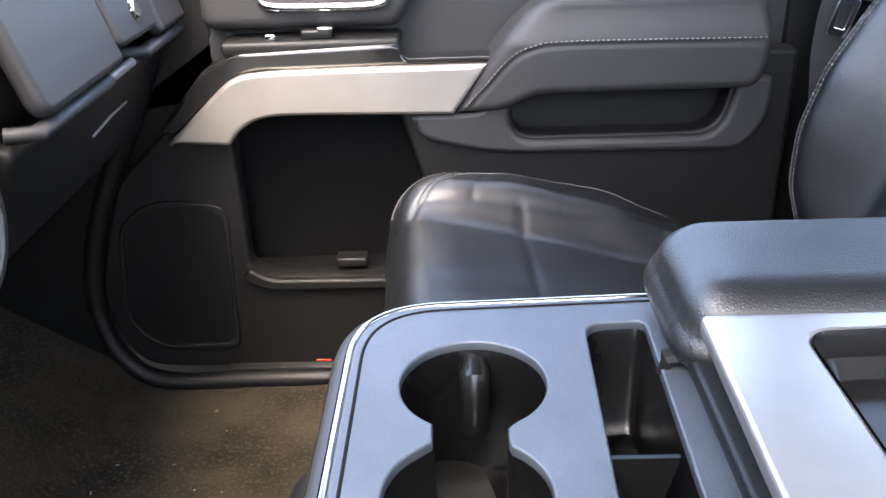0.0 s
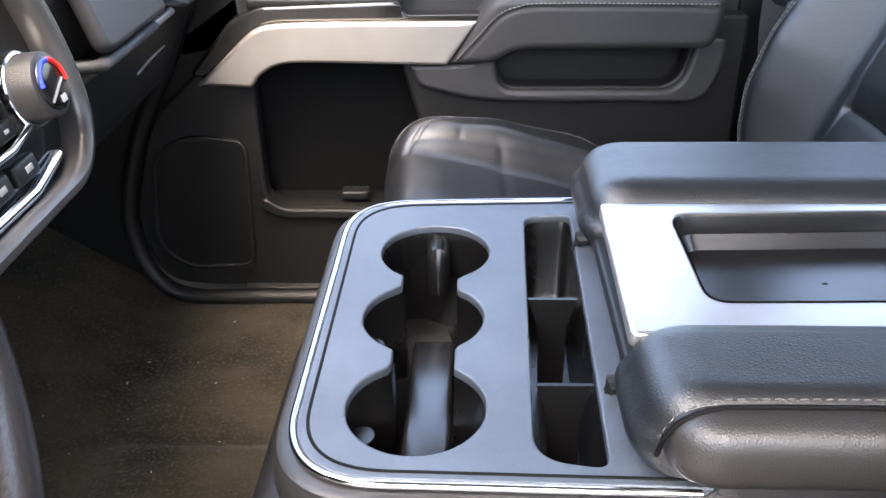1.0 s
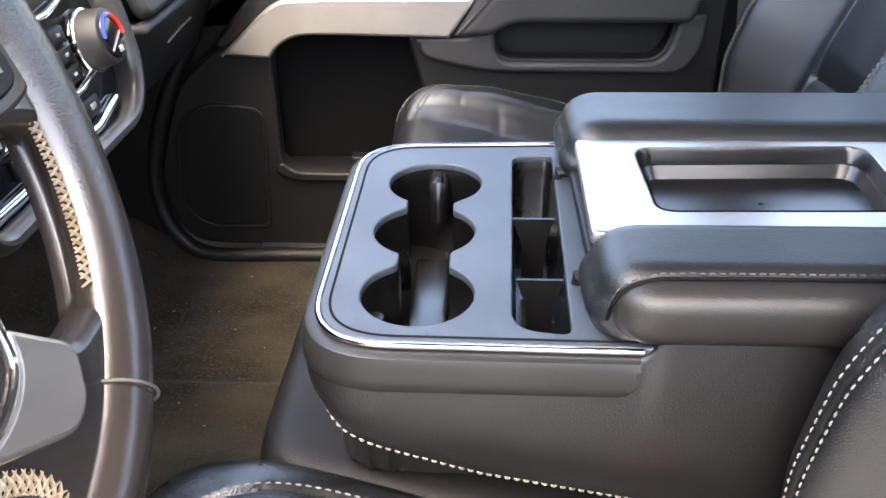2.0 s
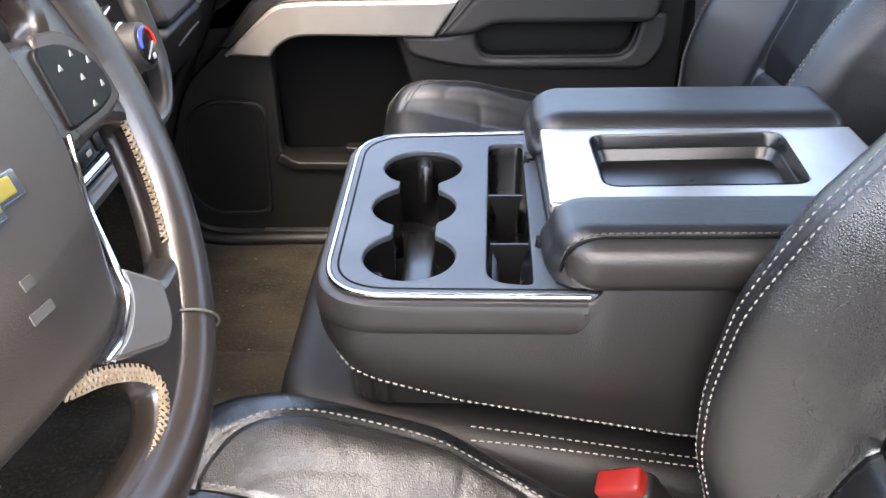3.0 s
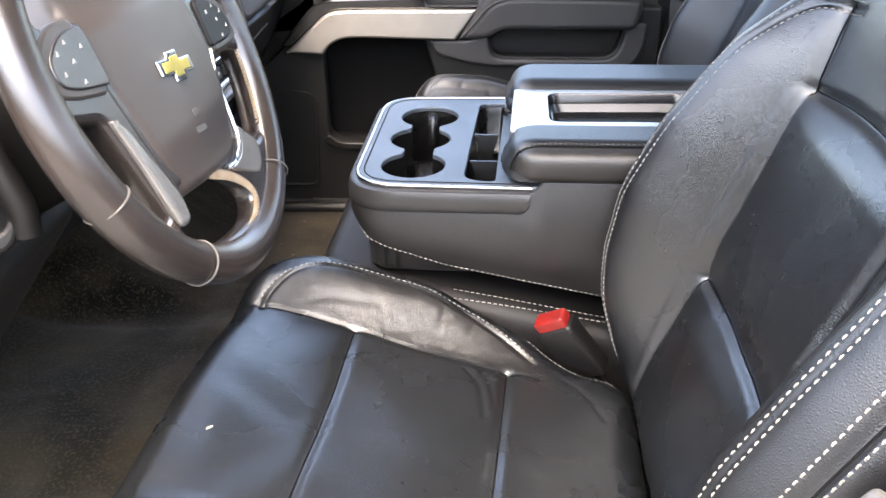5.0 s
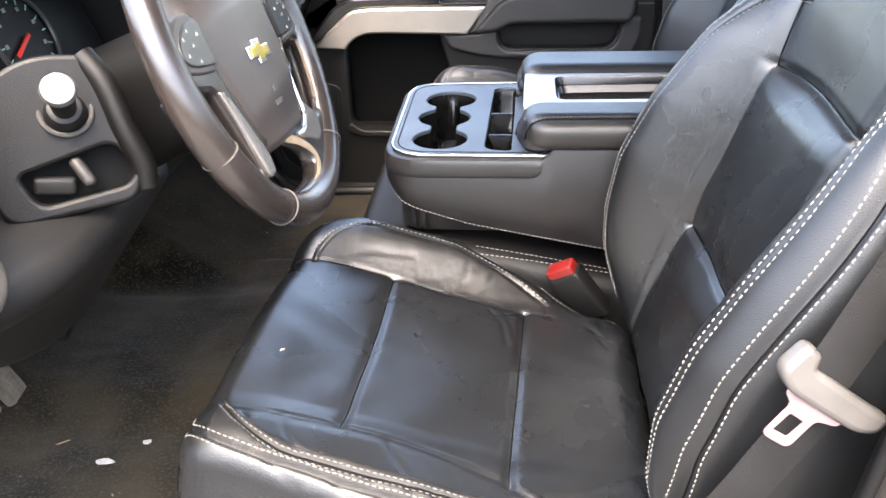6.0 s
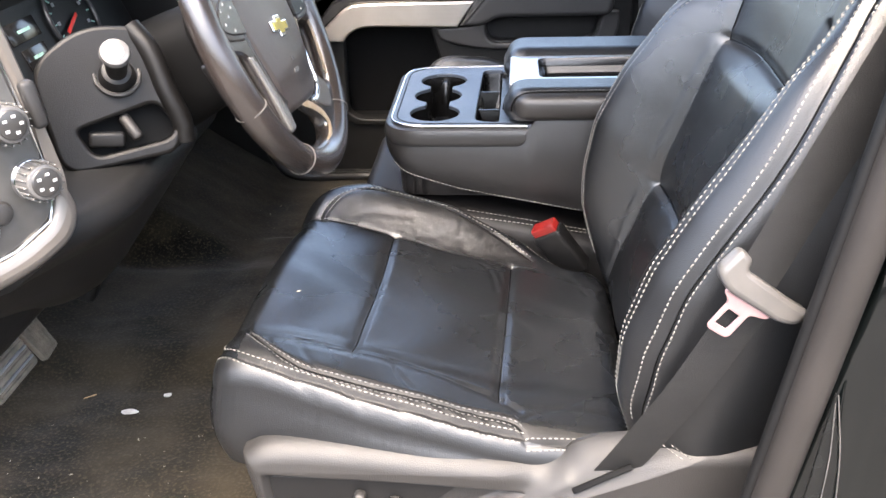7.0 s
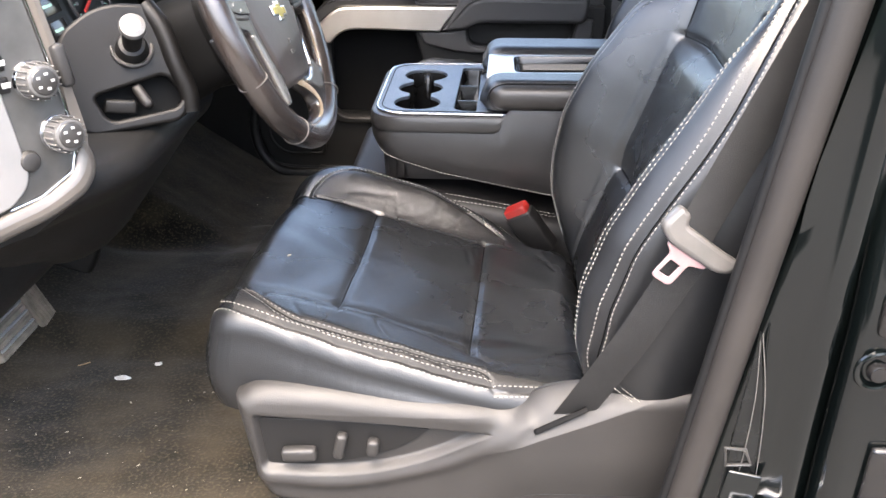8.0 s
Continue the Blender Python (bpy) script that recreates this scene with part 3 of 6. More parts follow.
sill = thing("sill_plate", "black and silver scuff plate on the passenger door sill", "sill plate")
rbox("plate", (0.36, 0.05, 0.006), at(0.02, 0.862, 0.022) @ pose(0, 0, 0, 14), PLASTIC, sill, 0.002)
for dx, wdt, mt in ((0.0, 0.026, NEEDLE), (0.03, 0.02, SILVER), (0.052, 0.016, SILVER)):
    rbox("badge_bar", (wdt, 0.018, 0.003), at(0.0 + dx, 0.858, 0.0265) @ pose(0, 0, 0, 14), mt, sill, 0.001)
seal = thing("door_seal", "black rubber seal round the passenger door opening", "rubber seal")
tube("seal", catmull([(-0.17, 0.868, 0.62), (-0.235, 0.862, 0.47), (-0.305, 0.856, 0.345), (-0.350, 0.850, 0.22), (-0.358, 0.842, 0.125), (-0.328, 0.832, 0.048), (-0.262, 0.825, 0.008), (-0.1, 0.825, 0.006), (0.5, 0.825, 0.008)], 8),
     0.016, PLASTIC_DARK, seal, label="")
kick = thing("kick_panel", "black plastic kick panel beside the passenger footwell", "trim panel")
plate("panel", [fillet([(-0.95, 0.0), (-0.34, 0.0), (-0.372, 0.10), (-0.365, 0.21), (-0.320, 0.34), (-0.250, 0.47), (-0.19, 0.62), (-0.95, 0.66)], 0.03)], 0.03, axes((0, 0.865, 0), (1, 0, 0), (0, 0, 1), (0, -1, 0)), PLASTIC_DARK, kick, 0.006)

# ---- seats ----
WORN_DOWN, PLUMP = (0.010, 0.014, 0.016, 0.014, 0.012, 0.008), (0.016, 0.034, 0.052, 0.052, 0.028, 0.0)


def cushion_top(x, s, worn=WORN_DOWN):
    base = soft(x, [-0.03, 0.0, 0.03, 0.075, 0.18, 0.38, 0.54], [0.385, 0.402, 0.406, 0.399, 0.368, 0.320, 0.296])
    a_in = soft(x, [0.0, 0.03, 0.12, 0.28, 0.40, 0.50], [0.006, 0.014, 0.045, 0.046, 0.020, -0.05])
    a_out = soft(x, [0.0, 0.05, 0.15, 0.30, 0.38, 0.46], worn)
    puff = 0.006 * np.cos(np.clip(s / 0.17, -1, 1) * math.pi / 2)
    lump = 0.003 * np.sin(x * 21 + 1) * np.cos(s * 17)
    lump = lump + 0.0013 * np.sin(x * 47 + 13 * s + 2.2 * np.sin(s * 19)) * np.cos(s * 29 - 11 * x + 1.3)
    return base + a_in * smooth(0.155, 0.225, s) + a_out * smooth(-0.150, -0.215, s) + puff + lump


def back_top(u, v):
    ridge = soft(v, [-0.04, 0.0, 0.03, 0.09, 0.15, 0.23, 0.33, 0.44, 0.52, 0.70], [0.0, 0.01, 0.036, 0.078, 0.10, 0.112, 0.104, 0.076, 0.034, 0.02])
    outer = soft(v, [-0.04, 0.0, 0.03, 0.07, 0.15, 0.235, 0.32, 0.41, 0.47, 0.53, 0.70], [0.0, 0.012, 0.036, 0.066, 0.092, 0.097, 0.083, 0.066, 0.054, 0.036, 0.02])
    ridge = np.where(u < 0, outer - 0.014 * smooth(-0.272, -0.318, u), ridge)
    side = np.where(u < 0, smooth(-0.165, -0.262, u), 0.45 * smooth(0.13, 0.205, u) + 0.55 * np.sin(np.clip((u - 0.14) / 0.07, 0, 1) * math.pi / 2))
    mid = np.cos(np.clip(u / 0.15, -1, 1) * math.pi / 2)
    puff = 0.016 * smooth(0.195, 0.25, v) * smooth(0.452, 0.40, v) + 0.014 * smooth(-0.02, 0.08, v) * smooth(0.208, 0.15, v) + 0.004 * smooth(0.45, 0.52, v)
    lump = 0.0012 * np.sin(v * 26 + 15 * u + 2 * np.sin(u * 13)) * np.cos(u * 23 - 9 * v)
    return 0.002 + ridge * side + puff * mid ** 0.5 + lump


def line2(pts, per=8):
    return [tuple(p)[:2] for p in catmull([(a, b, 0) for a, b in pts], per)]


CUSHION_EDGE = fillet([(-0.018, -0.258), (0.20, -0.288), (0.40, -0.300), (0.545, -0.285), (0.545, 0.20), (0.40, 0.245), (0.20, 0.298), (0.02, 0.278)],
                      [0.05, 0.08, 0.08, 0.05, 0.05, 0.10, 0.12, 0.07])
ARC = line2([(0.060, 0.168), (0.068, 0.192), (0.10, 0.222), (0.17, 0.240), (0.25, 0.236), (0.33, 0.216), (0.38, 0.199), (0.414, 0.178)])
SEAM_IN = line2([(0.03, 0.172), (0.18, 0.163), (0.38, 0.153), (0.42, 0.150)])
SEAM_OUT = line2([(0.020, -0.165), (0.032, -0.185), (0.079, -0.188), (0.164, -0.189), (0.249, -0.193), (0.312, -0.209), (0.355, -0.222), (0.385, -0.243)])
PIPE = line2([(0.030, -0.185), (0.055, -0.215), (0.093, -0.240), (0.13, -0.251), (0.216, -0.257), (0.30, -0.261), (0.372, -0.265), (0.390, -0.274)])
WRINKLES = [line2(p) for p in (
    [(0.395, -0.255), (0.45, -0.215), (0.52, -0.160)], [(0.40, -0.235), (0.455, -0.224), (0.53, -0.232)], [(0.44, 0.165), (0.475, 0.13), (0.50, 0.085)],
    [(0.325, 0.145), (0.345, 0.11), (0.354, 0.05)], [(0.345, 0.150), (0.358, 0.12), (0.366, 0.07)], [(0.30, 0.166), (0.322, 0.186), (0.332, 0.206)], [(0.27, 0.168), (0.288, 0.190), (0.294, 0.215)],
    [(0.10, 0.176), (0.14, 0.19), (0.21, 0.198)], [(0.22, 0.172), (0.25, 0.18), (0.30, 0.205)])]
WRINKLES += [line2([(x, -0.192 - 0.3 * max(0.0, 0.1 - x)), (x + 0.012, -0.222), (x + 0.030, -0.246)]) for x in (0.06, 0.10, 0.22)]
WRINKLES += [line2([(x, -0.256 - 0.02 * x), (x + 0.014, -0.265 - 0.02 * x), (x + 0.034, -0.274 - 0.03 * x)]) for x in (0.10, 0.16, 0.21, 0.25, 0.28, 0.31, 0.335)]
CROSS_A = line2([(0.180, 0.160), (0.176, 0.0), (0.165, -0.187)])
CROSS_B = line2([(0.378, 0.153), (0.371, 0.0), (0.362, -0.15), (0.360, -0.20), (0.360, -0.224)])
RIM_OUT = line2([(-0.010, -0.200), (-0.004, -0.222), (0.022, -0.243), (0.066, -0.258), (0.15, -0.270), (0.22, -0.277), (0.316, -0.284), (0.392, -0.286)])
RIM_BACK = line2([(0.394, -0.286), (0.45, -0.278), (0.53, -0.268)])
RIM_IN = line2([(0.408, 0.226), (0.45, 0.205), (0.525, 0.164)])
BACK_EDGE = fillet([(-0.305, -0.03), (-0.330, 0.20), (-0.324, 0.40), (-0.280, 0.56), (-0.17, 0.70), (0.17, 0.70), (0.22, 0.56), (0.255, 0.40), (0.262, 0.18), (0.225, -0.03)],
                   [0.05, 0.1, 0.1, 0.1, 0.06, 0.06, 0.1, 0.1, 0.1, 0.05])
B_INS_IN = line2([(0.140, -0.02), (0.140, 0.10), (0.138, 0.195), (0.136, 0.32), (0.140, 0.43), (0.15, 0.52)])
B_INS_OUT = line2([(-0.140, -0.02), (-0.140, 0.10), (-0.138, 0.195), (-0.136, 0.32), (-0.140, 0.43), (-0.15, 0.52)])
B_CROSS = line2([(0.138, 0.193), (0.07, 0.200), (0.0, 0.203), (-0.07, 0.201), (-0.138, 0.195)])
B_CROSS_UP = line2([(0.140, 0.432), (0.07, 0.441), (0.0, 0.446), (-0.07, 0.444), (-0.140, 0.440)])
B_STITCH_IN = line2([(0.192, 0.02), (0.202, 0.09), (0.207, 0.16), (0.207, 0.25), (0.203, 0.34), (0.196, 0.44), (0.175, 0.505), (0.12, 0.52)])
B_STITCH_OUT = line2([(-0.258, 0.0), (-0.268, 0.09), (-0.274, 0.19), (-0.274, 0.28), (-0.270, 0.39), (-0.255, 0.48), (-0.230, 0.56), (-0.215, 0.66)])
B_SIDE_OUT = line2([(-0.298, 0.05), (-0.311, 0.14), (-0.314, 0.26), (-0.308, 0.38), (-0.288, 0.48), (-0.250, 0.57)])


def seat(name, label, yc, side, dx, dz, slide=0.0, fine=(420, 110)):
    """A bucket seat; side 1 has its outer flank towards -y, side -1 towards +y."""
    st = thing(name, label, "car seat")
    m = Matrix(((1, 0, 0, dx), (0, side, 0, yc), (0, 0, 1, dz), (0, 0, 0, 1)))
    groove = [(ARC, 0.0040, 0.003), (SEAM_IN, 0.0050, 0.0022), (SEAM_OUT, 0.0060, 0.0030), (PIPE, 0.0030, 0.0030), (CROSS_A, 0.0075, 0.0045 if side > 0 else 0.002), (CROSS_B, 0.0070, 0.005 if side > 0 else 0.002), (offset(RIM_OUT, 0.0055), 0.0035, 0.0035), (RIM_BACK, 0.003, 0.003), (RIM_IN, 0.003, 0.003)] + [(w, 0.0045, 0.0013) for w in WRINKLES]
    cu = Pad(CUSHION_EDGE, lambda x, s: cushion_top(x, s, WORN_DOWN if side > 0 else PLUMP), 0.25, 0.045, groove, centre=(0.26, 0.0), bulge=0.012, nt=fine[0], nr=fine[1], ns=8)
    hide = LEATHER if side > 0 else LEATHER_LID
    me = cu.mesh("cushion", m, hide)
    me.materials.append(LEATHER_WORN)
    me.materials.append(LEATHER_SCUFFED)
    me.materials.append(LEATHER_LID)
    loc = np.array([tuple(m.inverted() @ p.center) for p in me.polygons])
    worn_in = (loc[:, 1] > np.interp(loc[:, 0], [p[0] for p in SEAM_IN], [p[1] for p in SEAM_IN]) + 0.006) & \
        (loc[:, 1] < np.interp(loc[:, 0], [p[0] for p in ARC], [p[1] for p in ARC], -1, -1))
    worn_out = (loc[:, 1] < np.interp(loc[:, 0], [p[0] for p in PIPE], [p[1] for p in PIPE], -1, -0.274) + 0.010) & (loc[:, 1] > np.interp(loc[:, 0], [p[0] for p in RIM_OUT], [p[1] for p in RIM_OUT]) + 0.003)
    flank = (loc[:, 1] < np.interp(loc[:, 0], [p[0] for p in RIM_OUT], [p[1] for p in RIM_OUT], -1, -0.282) + 0.003) & ~worn_out & ~worn_in
    me.polygons.foreach_set("material_index", ((worn_in + 2 * (worn_out & ~worn_in) + 3 * flank) * (side > 0)).astype(np.int32))
    c = put("cushion", me, st, "creased black leather seat cushion with pale stitching")

    def on(pad, mm, line, n, lift=0.0004):
        return [mm @ Vector((p[0], p[1], float(pad.z(p[0], p[1])) + lift)) for p in resample(line, n, False)]
    for ln in (offset(ARC, 0.006), offset(RIM_OUT, 0.0), offset(RIM_OUT, 0.011), offset(RIM_BACK, -0.005), offset(RIM_BACK, 0.005), offset(RIM_IN, -0.005), offset(RIM_IN, 0.005), offset(PIPE, -0.0042), offset(PIPE, 0.0042)):
        stitches("stitching", on(cu, m, ln, 120), THREAD_DIM if abs(ln[0][1]) < 0.195 and ln[0][1] < 0 else THREAD, c, width=0.0012, height=0.0006, length=0.0045, gap=0.0030)
    for ln in (SEAM_IN, PIPE, CROSS_A, CROSS_B) if side > 0 else (SEAM_IN,):
        tube("seam", on(cu, m, ln, 60, 0.0), 0.0011, SEAM_SHADE, c, 6)
    # backrest, leaning back
    lean = radians(20)
    bm_ = m @ axes((0.54 + slide, 0, 0.30), (0, 1, 0), (math.sin(lean), 0, math.cos(lean)), (-math.cos(lean), 0, math.sin(lean)))
    gb = [(B_INS_IN, 0.006, 0.006), (B_INS_OUT, 0.006, 0.006), (B_CROSS, 0.006, 0.006), (B_CROSS_UP, 0.006, 0.006), (B_STITCH_IN, 0.003, 0.003), (B_STITCH_OUT, 0.003, 0.003), (B_SIDE_OUT, 0.004, 0.007)]
    bk = Pad(BACK_EDGE, back_top, -0.10, 0.045, gb, centre=(0.0, 0.3), bulge=0.015, nt=fine[0], nr=fine[1])
    mb = bk.mesh("backrest", bm_, hide)
    mb.materials.append(LEATHER_LID)
    inv = bm_.inverted()
    mb.polygons.foreach_set("material_index", np.array([1 if (inv @ p.center).x < -0.262 else 0 for p in mb.polygons], np.int32))
    b = put("backrest", mb, st, "reclined black leather backrest with side bolsters")
    up = tuple(bm_.to_3x3() @ Vector((0, 0, 1)))
    for ln in (offset(B_STITCH_IN, 0.005), offset(B_STITCH_IN, -0.008), offset(B_STITCH_OUT, 0.005), offset(B_STITCH_OUT, -0.006), offset(B_SIDE_OUT, 0.006), offset(B_SIDE_OUT, -0.006)):
        stitches("stitching", on(bk, bm_, ln, 140), THREAD, b, up=up, width=0.0013, height=0.0007, length=0.0045, gap=0.0030)
    for ln in (B_INS_IN, B_CROSS, B_CROSS_UP, B_SIDE_OUT):
        tube("seam", on(bk, bm_, ln, 60, 0.0), 0.0011, SEAM_SHADE, b, 6)
    return st, m


driver_seat, DM = seat("car_seat", "black leather driver seat with worn creased bolsters and white stitching", -0.45, 1, 0.0, 0.0, 0.0, (640, 170))
passenger_seat, PM = seat("car_seat", "black leather passenger seat with pale contrast stitching", 0.51, -1, 0.155, -0.035, 0.05)
# plinths
for st, m in ((driver_seat, DM), (passenger_seat, PM)):
    bm = bmesh.new()
    bmesh.ops.create_cube(bm, size=1.0)
    for v in bm.verts:
        v.co = Vector((0.29 + v.co.x * 0.44, v.co.y * 0.44, 0.13 + v.co.z * 0.27))
    bmesh.ops.bevel(bm, geom=bm.edges[:], offset=0.02, segments=2, affect="EDGES")
    bm.transform(m)
    put("seat_base", from_bm(bm, "seat_base", PLASTIC_DARK), st)


# side trim of the driver seat
def side_trim():
    m = axes((0, -0.735, 0), (1, 0, 0), (0, 0, 1), (0, -1, 0))
    edge = line2([(0.036, 0.30), (0.07, 0.316), (0.15, 0.316), (0.28, 0.304), (0.386, 0.296), (0.43, 0.296), (0.462, 0.318), (0.52, 0.334), (0.62, 0.345), (0.68, 0.345), (0.74, 0.335)], 5)
    edge += [(0.745, 0.06), (0.42, 0.06), (0.30, 0.09), (0.12, 0.112), (0.075, 0.125)] + line2([(0.062, 0.145), (0.050, 0.20), (0.036, 0.30)], 4)[:-1]
    eye = fillet([(0.058, 0.282), (0.064, 0.180), (0.19, 0.176), (0.30, 0.206), (0.40, 0.262), (0.25, 0.274)], [0.012, 0.014, 0.06, 0.08, 0.01, 0.10])
    eye_c = np.vstack([resample(eye, 160), resample(eye, 160)[:1]])
    lip = line2([(0.058, 0.172), (0.19, 0.168), (0.33, 0.207), (0.40, 0.25), (0.44, 0.285)])

    def out(x, z):
        x, z = np.asarray(x, float), np.asarray(z, float)
        crest = np.interp(x, [0.30, 0.397, 0.462, 0.53, 0.617, 0.74], [0.20, 0.238, 0.269, 0.300, 0.343, 0.36])
        rear = smooth(0.36, 0.44, x)
        h = 0.030 + 0.018 * rear * smooth(0.10, 0.24, z) - rear * np.clip(z - crest, 0, 0.1) * 0.75
        inside = np.zeros(x.shape, bool)
        px, pz = eye_c[:-1, 0], eye_c[:-1, 1]
        qx, qz = eye_c[1:, 0], eye_c[1:, 1]
        for k in range(len(px)):
            hit = (pz[k] > z) != (qz[k] > z)
            inside ^= hit & (x < (qx[k] - px[k]) * (z - pz[k]) / (qz[k] - pz[k] + 1e-12) + px[k])
        dip = np.where(inside, smooth(0.0, 0.012, near_line(x, z, eye_c)), 0.0)
        return h - 0.013 * dip + 0.006 * np.exp(-(near_line(x, z, lip) / 0.012) ** 2) - 0.25 * np.clip(z - 0.285, 0, 1) * (1 - rear)
    body = Pad(edge, out, lambda x, z: np.where(x > 0.40, -0.004, -0.03), 0.022, centre=(0.30, 0.205), nt=520, nr=130)
    t = put("side_trim", body.mesh("side_trim", m, PLASTIC_GREY), driver_seat, "grey plastic seat side shield with power switches")
    sw = fillet([(0.068, 0.270), (0.074, 0.190), (0.14, 0.188), (0.222, 0.206), (0.278, 0.232), (0.308, 0.259), (0.19, 0.268)], [0.006, 0.008, 0.03, 0.05, 0.03, 0.006, 0.05])
    plate("switch_panel", [sw], 0.004, m @ at(0, 0, 0.0185), PLASTIC, t, 0.001)
    rbox("slide_switch", (0.050, 0.021, 0.018), m @ at(0.123, 0.215, 0.028) @ pose(0, 0, 0, 0, 0, 4), PLASTIC_GREY, t, 0.006)
    rbox("recline_switch", (0.016, 0.042, 0.018), m @ at(0.182, 0.232, 0.028) @ pose(0, 0, 0, 0, 0, -12), PLASTIC_GREY, t, 0.006)
    rbox("lumbar_switch", (0.017, 0.027, 0.018), m @ at(0.228, 0.231, 0.028) @ pose(0, 0, 0, 0, 0, -8), PLASTIC_GREY, t, 0.006)
    # no opening here: a near-black bar paints the shade of the belt slot
    rbox("belt_slot_shade", (0.080, 0.008, 0.005), axes((0.484, -0.7775, 0.2980), (0.85, 0, 0.525), (-0.36, 0.72, 0.59), (0.37, -0.69, 0.62)), SEAM_SHADE, t, 0.003)
    tube("seam", [(x, -0.7845, z) for x, z in line2([(0.40, 0.135), (0.43, 0.165), (0.47, 0.175), (0.60, 0.176), (0.70, 0.176)])], 0.0006, PLASTIC_DARK, t, 6)
    tag = catmull([Vector(p) for p in ((0.299, -0.724, 0.331), (0.2995, -0.733, 0.316), (0.312, -0.735, 0.312), (0.324, -0.734, 0.311), (0.334, -0.731, 0.315), (0.342, -0.724, 0.323))], 6)
    tube("pull_tag", tag, 0.0016, LEATHER_WORN, driver_seat, 8)
    for d in (0.0, 0.010):
        stitches("stitching", [(0.548 + d + 0.028 * f, -0.789 + 0.004 * f, 0.362 - 0.026 * f) for f in np.linspace(0, 1, 12)], THREAD, driver_seat, up=(0, -1, 0), width=0.0010, height=0.0006, length=0.0045, gap=0.0030)
    return m


SIDE = side_trim()

# ---- centre console and folding seat ----
def console():
    cs = thing("center_console", "folded black leather centre console with cup holders and bins", "console")
    edge = fillet([(0.163, -0.172), (0.72, -0.178), (0.72, 0.198), (0.163, 0.188)], [0.06, 0.02, 0.02, 0.06], 12)
    crease = [tuple(p) for p in edge]
    low = lambda x, y: np.interp(x, [0.16, 0.185, 0.29, 0.50, 0.72], [0.458, 0.440, 0.407, 0.366, 0.345])
    ring_e = resample(edge, 200)
    inside = lambda x, y: smooth(0.007, 0.014, near_line(x, y, np.vstack([ring_e, ring_e[:1]])))
    body = Pad(edge, lambda x, y: 0.520 + 0.020 * smooth(0.404, 0.424, x) - 0.13 * inside(x, y), low, 0.006, centre=(0.44, 0.01), bulge=0.010, nt=360, nr=60, ns=24)
    b = put("body", body.mesh("body", I4, LEATHER_BODY), cs, "black leather console body")
    e2 = resample(edge, 500)
    hem = [(p[0], p[1], float(low(p[0], p[1])) + 0.004) for p in e2 if p[0] < 0.70 and p[1] < -0.10]
    hem.sort(key=lambda p: p[0] - p[1] * 0.3)
    stitches("stitching", [(x, y - 0.0048, z) for x, y, z in hem], THREAD, b, up=(0, -1, 0.2), width=0.0017, height=0.0009, length=0.0045, gap=0.0028)
    # side strip that wraps the front
    strip = [p for p in resample(edge, 600)]
    ring = [p for p in strip if p[0] < 0.405]
    k0 = max(range(len(ring)), key=lambda k: np.hypot(*(ring[k] - ring[k - 1])))
    ring = ring[k0:] + ring[:k0]
    cx = np.array((0.44, 0.01))
    rows = []
    for z, o in ((0.5225, -0.008), (0.5225, 0.0035), (0.5205, 0.0075), (0.5150, 0.0098), (0.505, 0.0112), (0.4955, 0.0112), (0.4925, 0.009), (0.492, 0.001)):
        row = []
        for k, p in enumerate(ring):
            drop = max(0.0, p[0] - 0.388) / 0.017
            zz = z if z > 0.51 else z + (0.024 * (1 - math.sqrt(max(0.0, 1 - min(drop, 1.0) ** 2))) if z < 0.51 else 0)
            dd = (p - np.array((max(p[0], 0.225), np.clip(p[1], -0.11, 0.125))))
            dd = dd / (np.linalg.norm(dd) + 1e-9)
            row.append((p[0] + dd[0] * o, p[1] + dd[1] * o, zz))
        rows.append(row)
    put("side_strip", loft("side_strip", rows, STRIP, closed=False, cap=False), cs, "smooth dark plastic strip")
    # top panel with cup holes and bin
    panel = fillet([(0.168, -0.167), (0.43, -0.172), (0.43, 0.192), (0.168, 0.183)], [0.058, 0.01, 0.01, 0.058], 12)
    cups = ((0.246, 0.093, 0.045), (0.241, -0.003, 0.0445), (0.2415, -0.104, 0.0445))

    def half(y, sgn):
        best = 0.2435 + sgn * (0.0215 if -0.104 < y < 0.093 else 0.0)
        for x0, y0, r in cups:
            if abs(y - y0) < r:
                c = x0 + sgn * math.sqrt(r * r - (y - y0) ** 2)
                best = max(best, c) if sgn > 0 else min(best, c)
        return best
    ys = [-0.1485 + 0.2865 * (0.5 - 0.5 * math.cos(math.pi * k / 80)) for k in range(81)]
    hole = [(half(y, 1) if 0 < k < 80 else 0.2435, y) for k, y in enumerate(ys)]
    hole += [(half(y, -1), y) for k, y in reversed(list(enumerate(ys))) if 0 < k < 80]
    bin_ = fillet([(0.314, -0.150), (0.357, -0.157), (0.364, 0.160), (0.323, 0.156)], [0.022, 0.010, 0.010, 0.014])
    tp = plate("top_panel", [panel, hole, bin_], 0.008, at(0, 0, 0.5235), PANEL, cs, 0.0015, "textured slate-grey panel round the cup holders")
    rim = [(p[0], p[1], 0.526) for p in resample(fillet([(0.1655, -0.1695), (0.41, -0.1745), (0.41, 0.1945), (0.1655, 0.1855)], [0.06, 0.001, 0.001, 0.06], 12), 320)]
    rim = [p for p in rim if p[0] < 0.408]
    k0 = max(range(len(rim)), key=lambda k: math.dist(rim[k], rim[k - 1]))
    tube("rim", rim[k0:] + rim[:k0], 0.0025, CHROME, cs, seg=10, label="bright metal rim of the console panel")
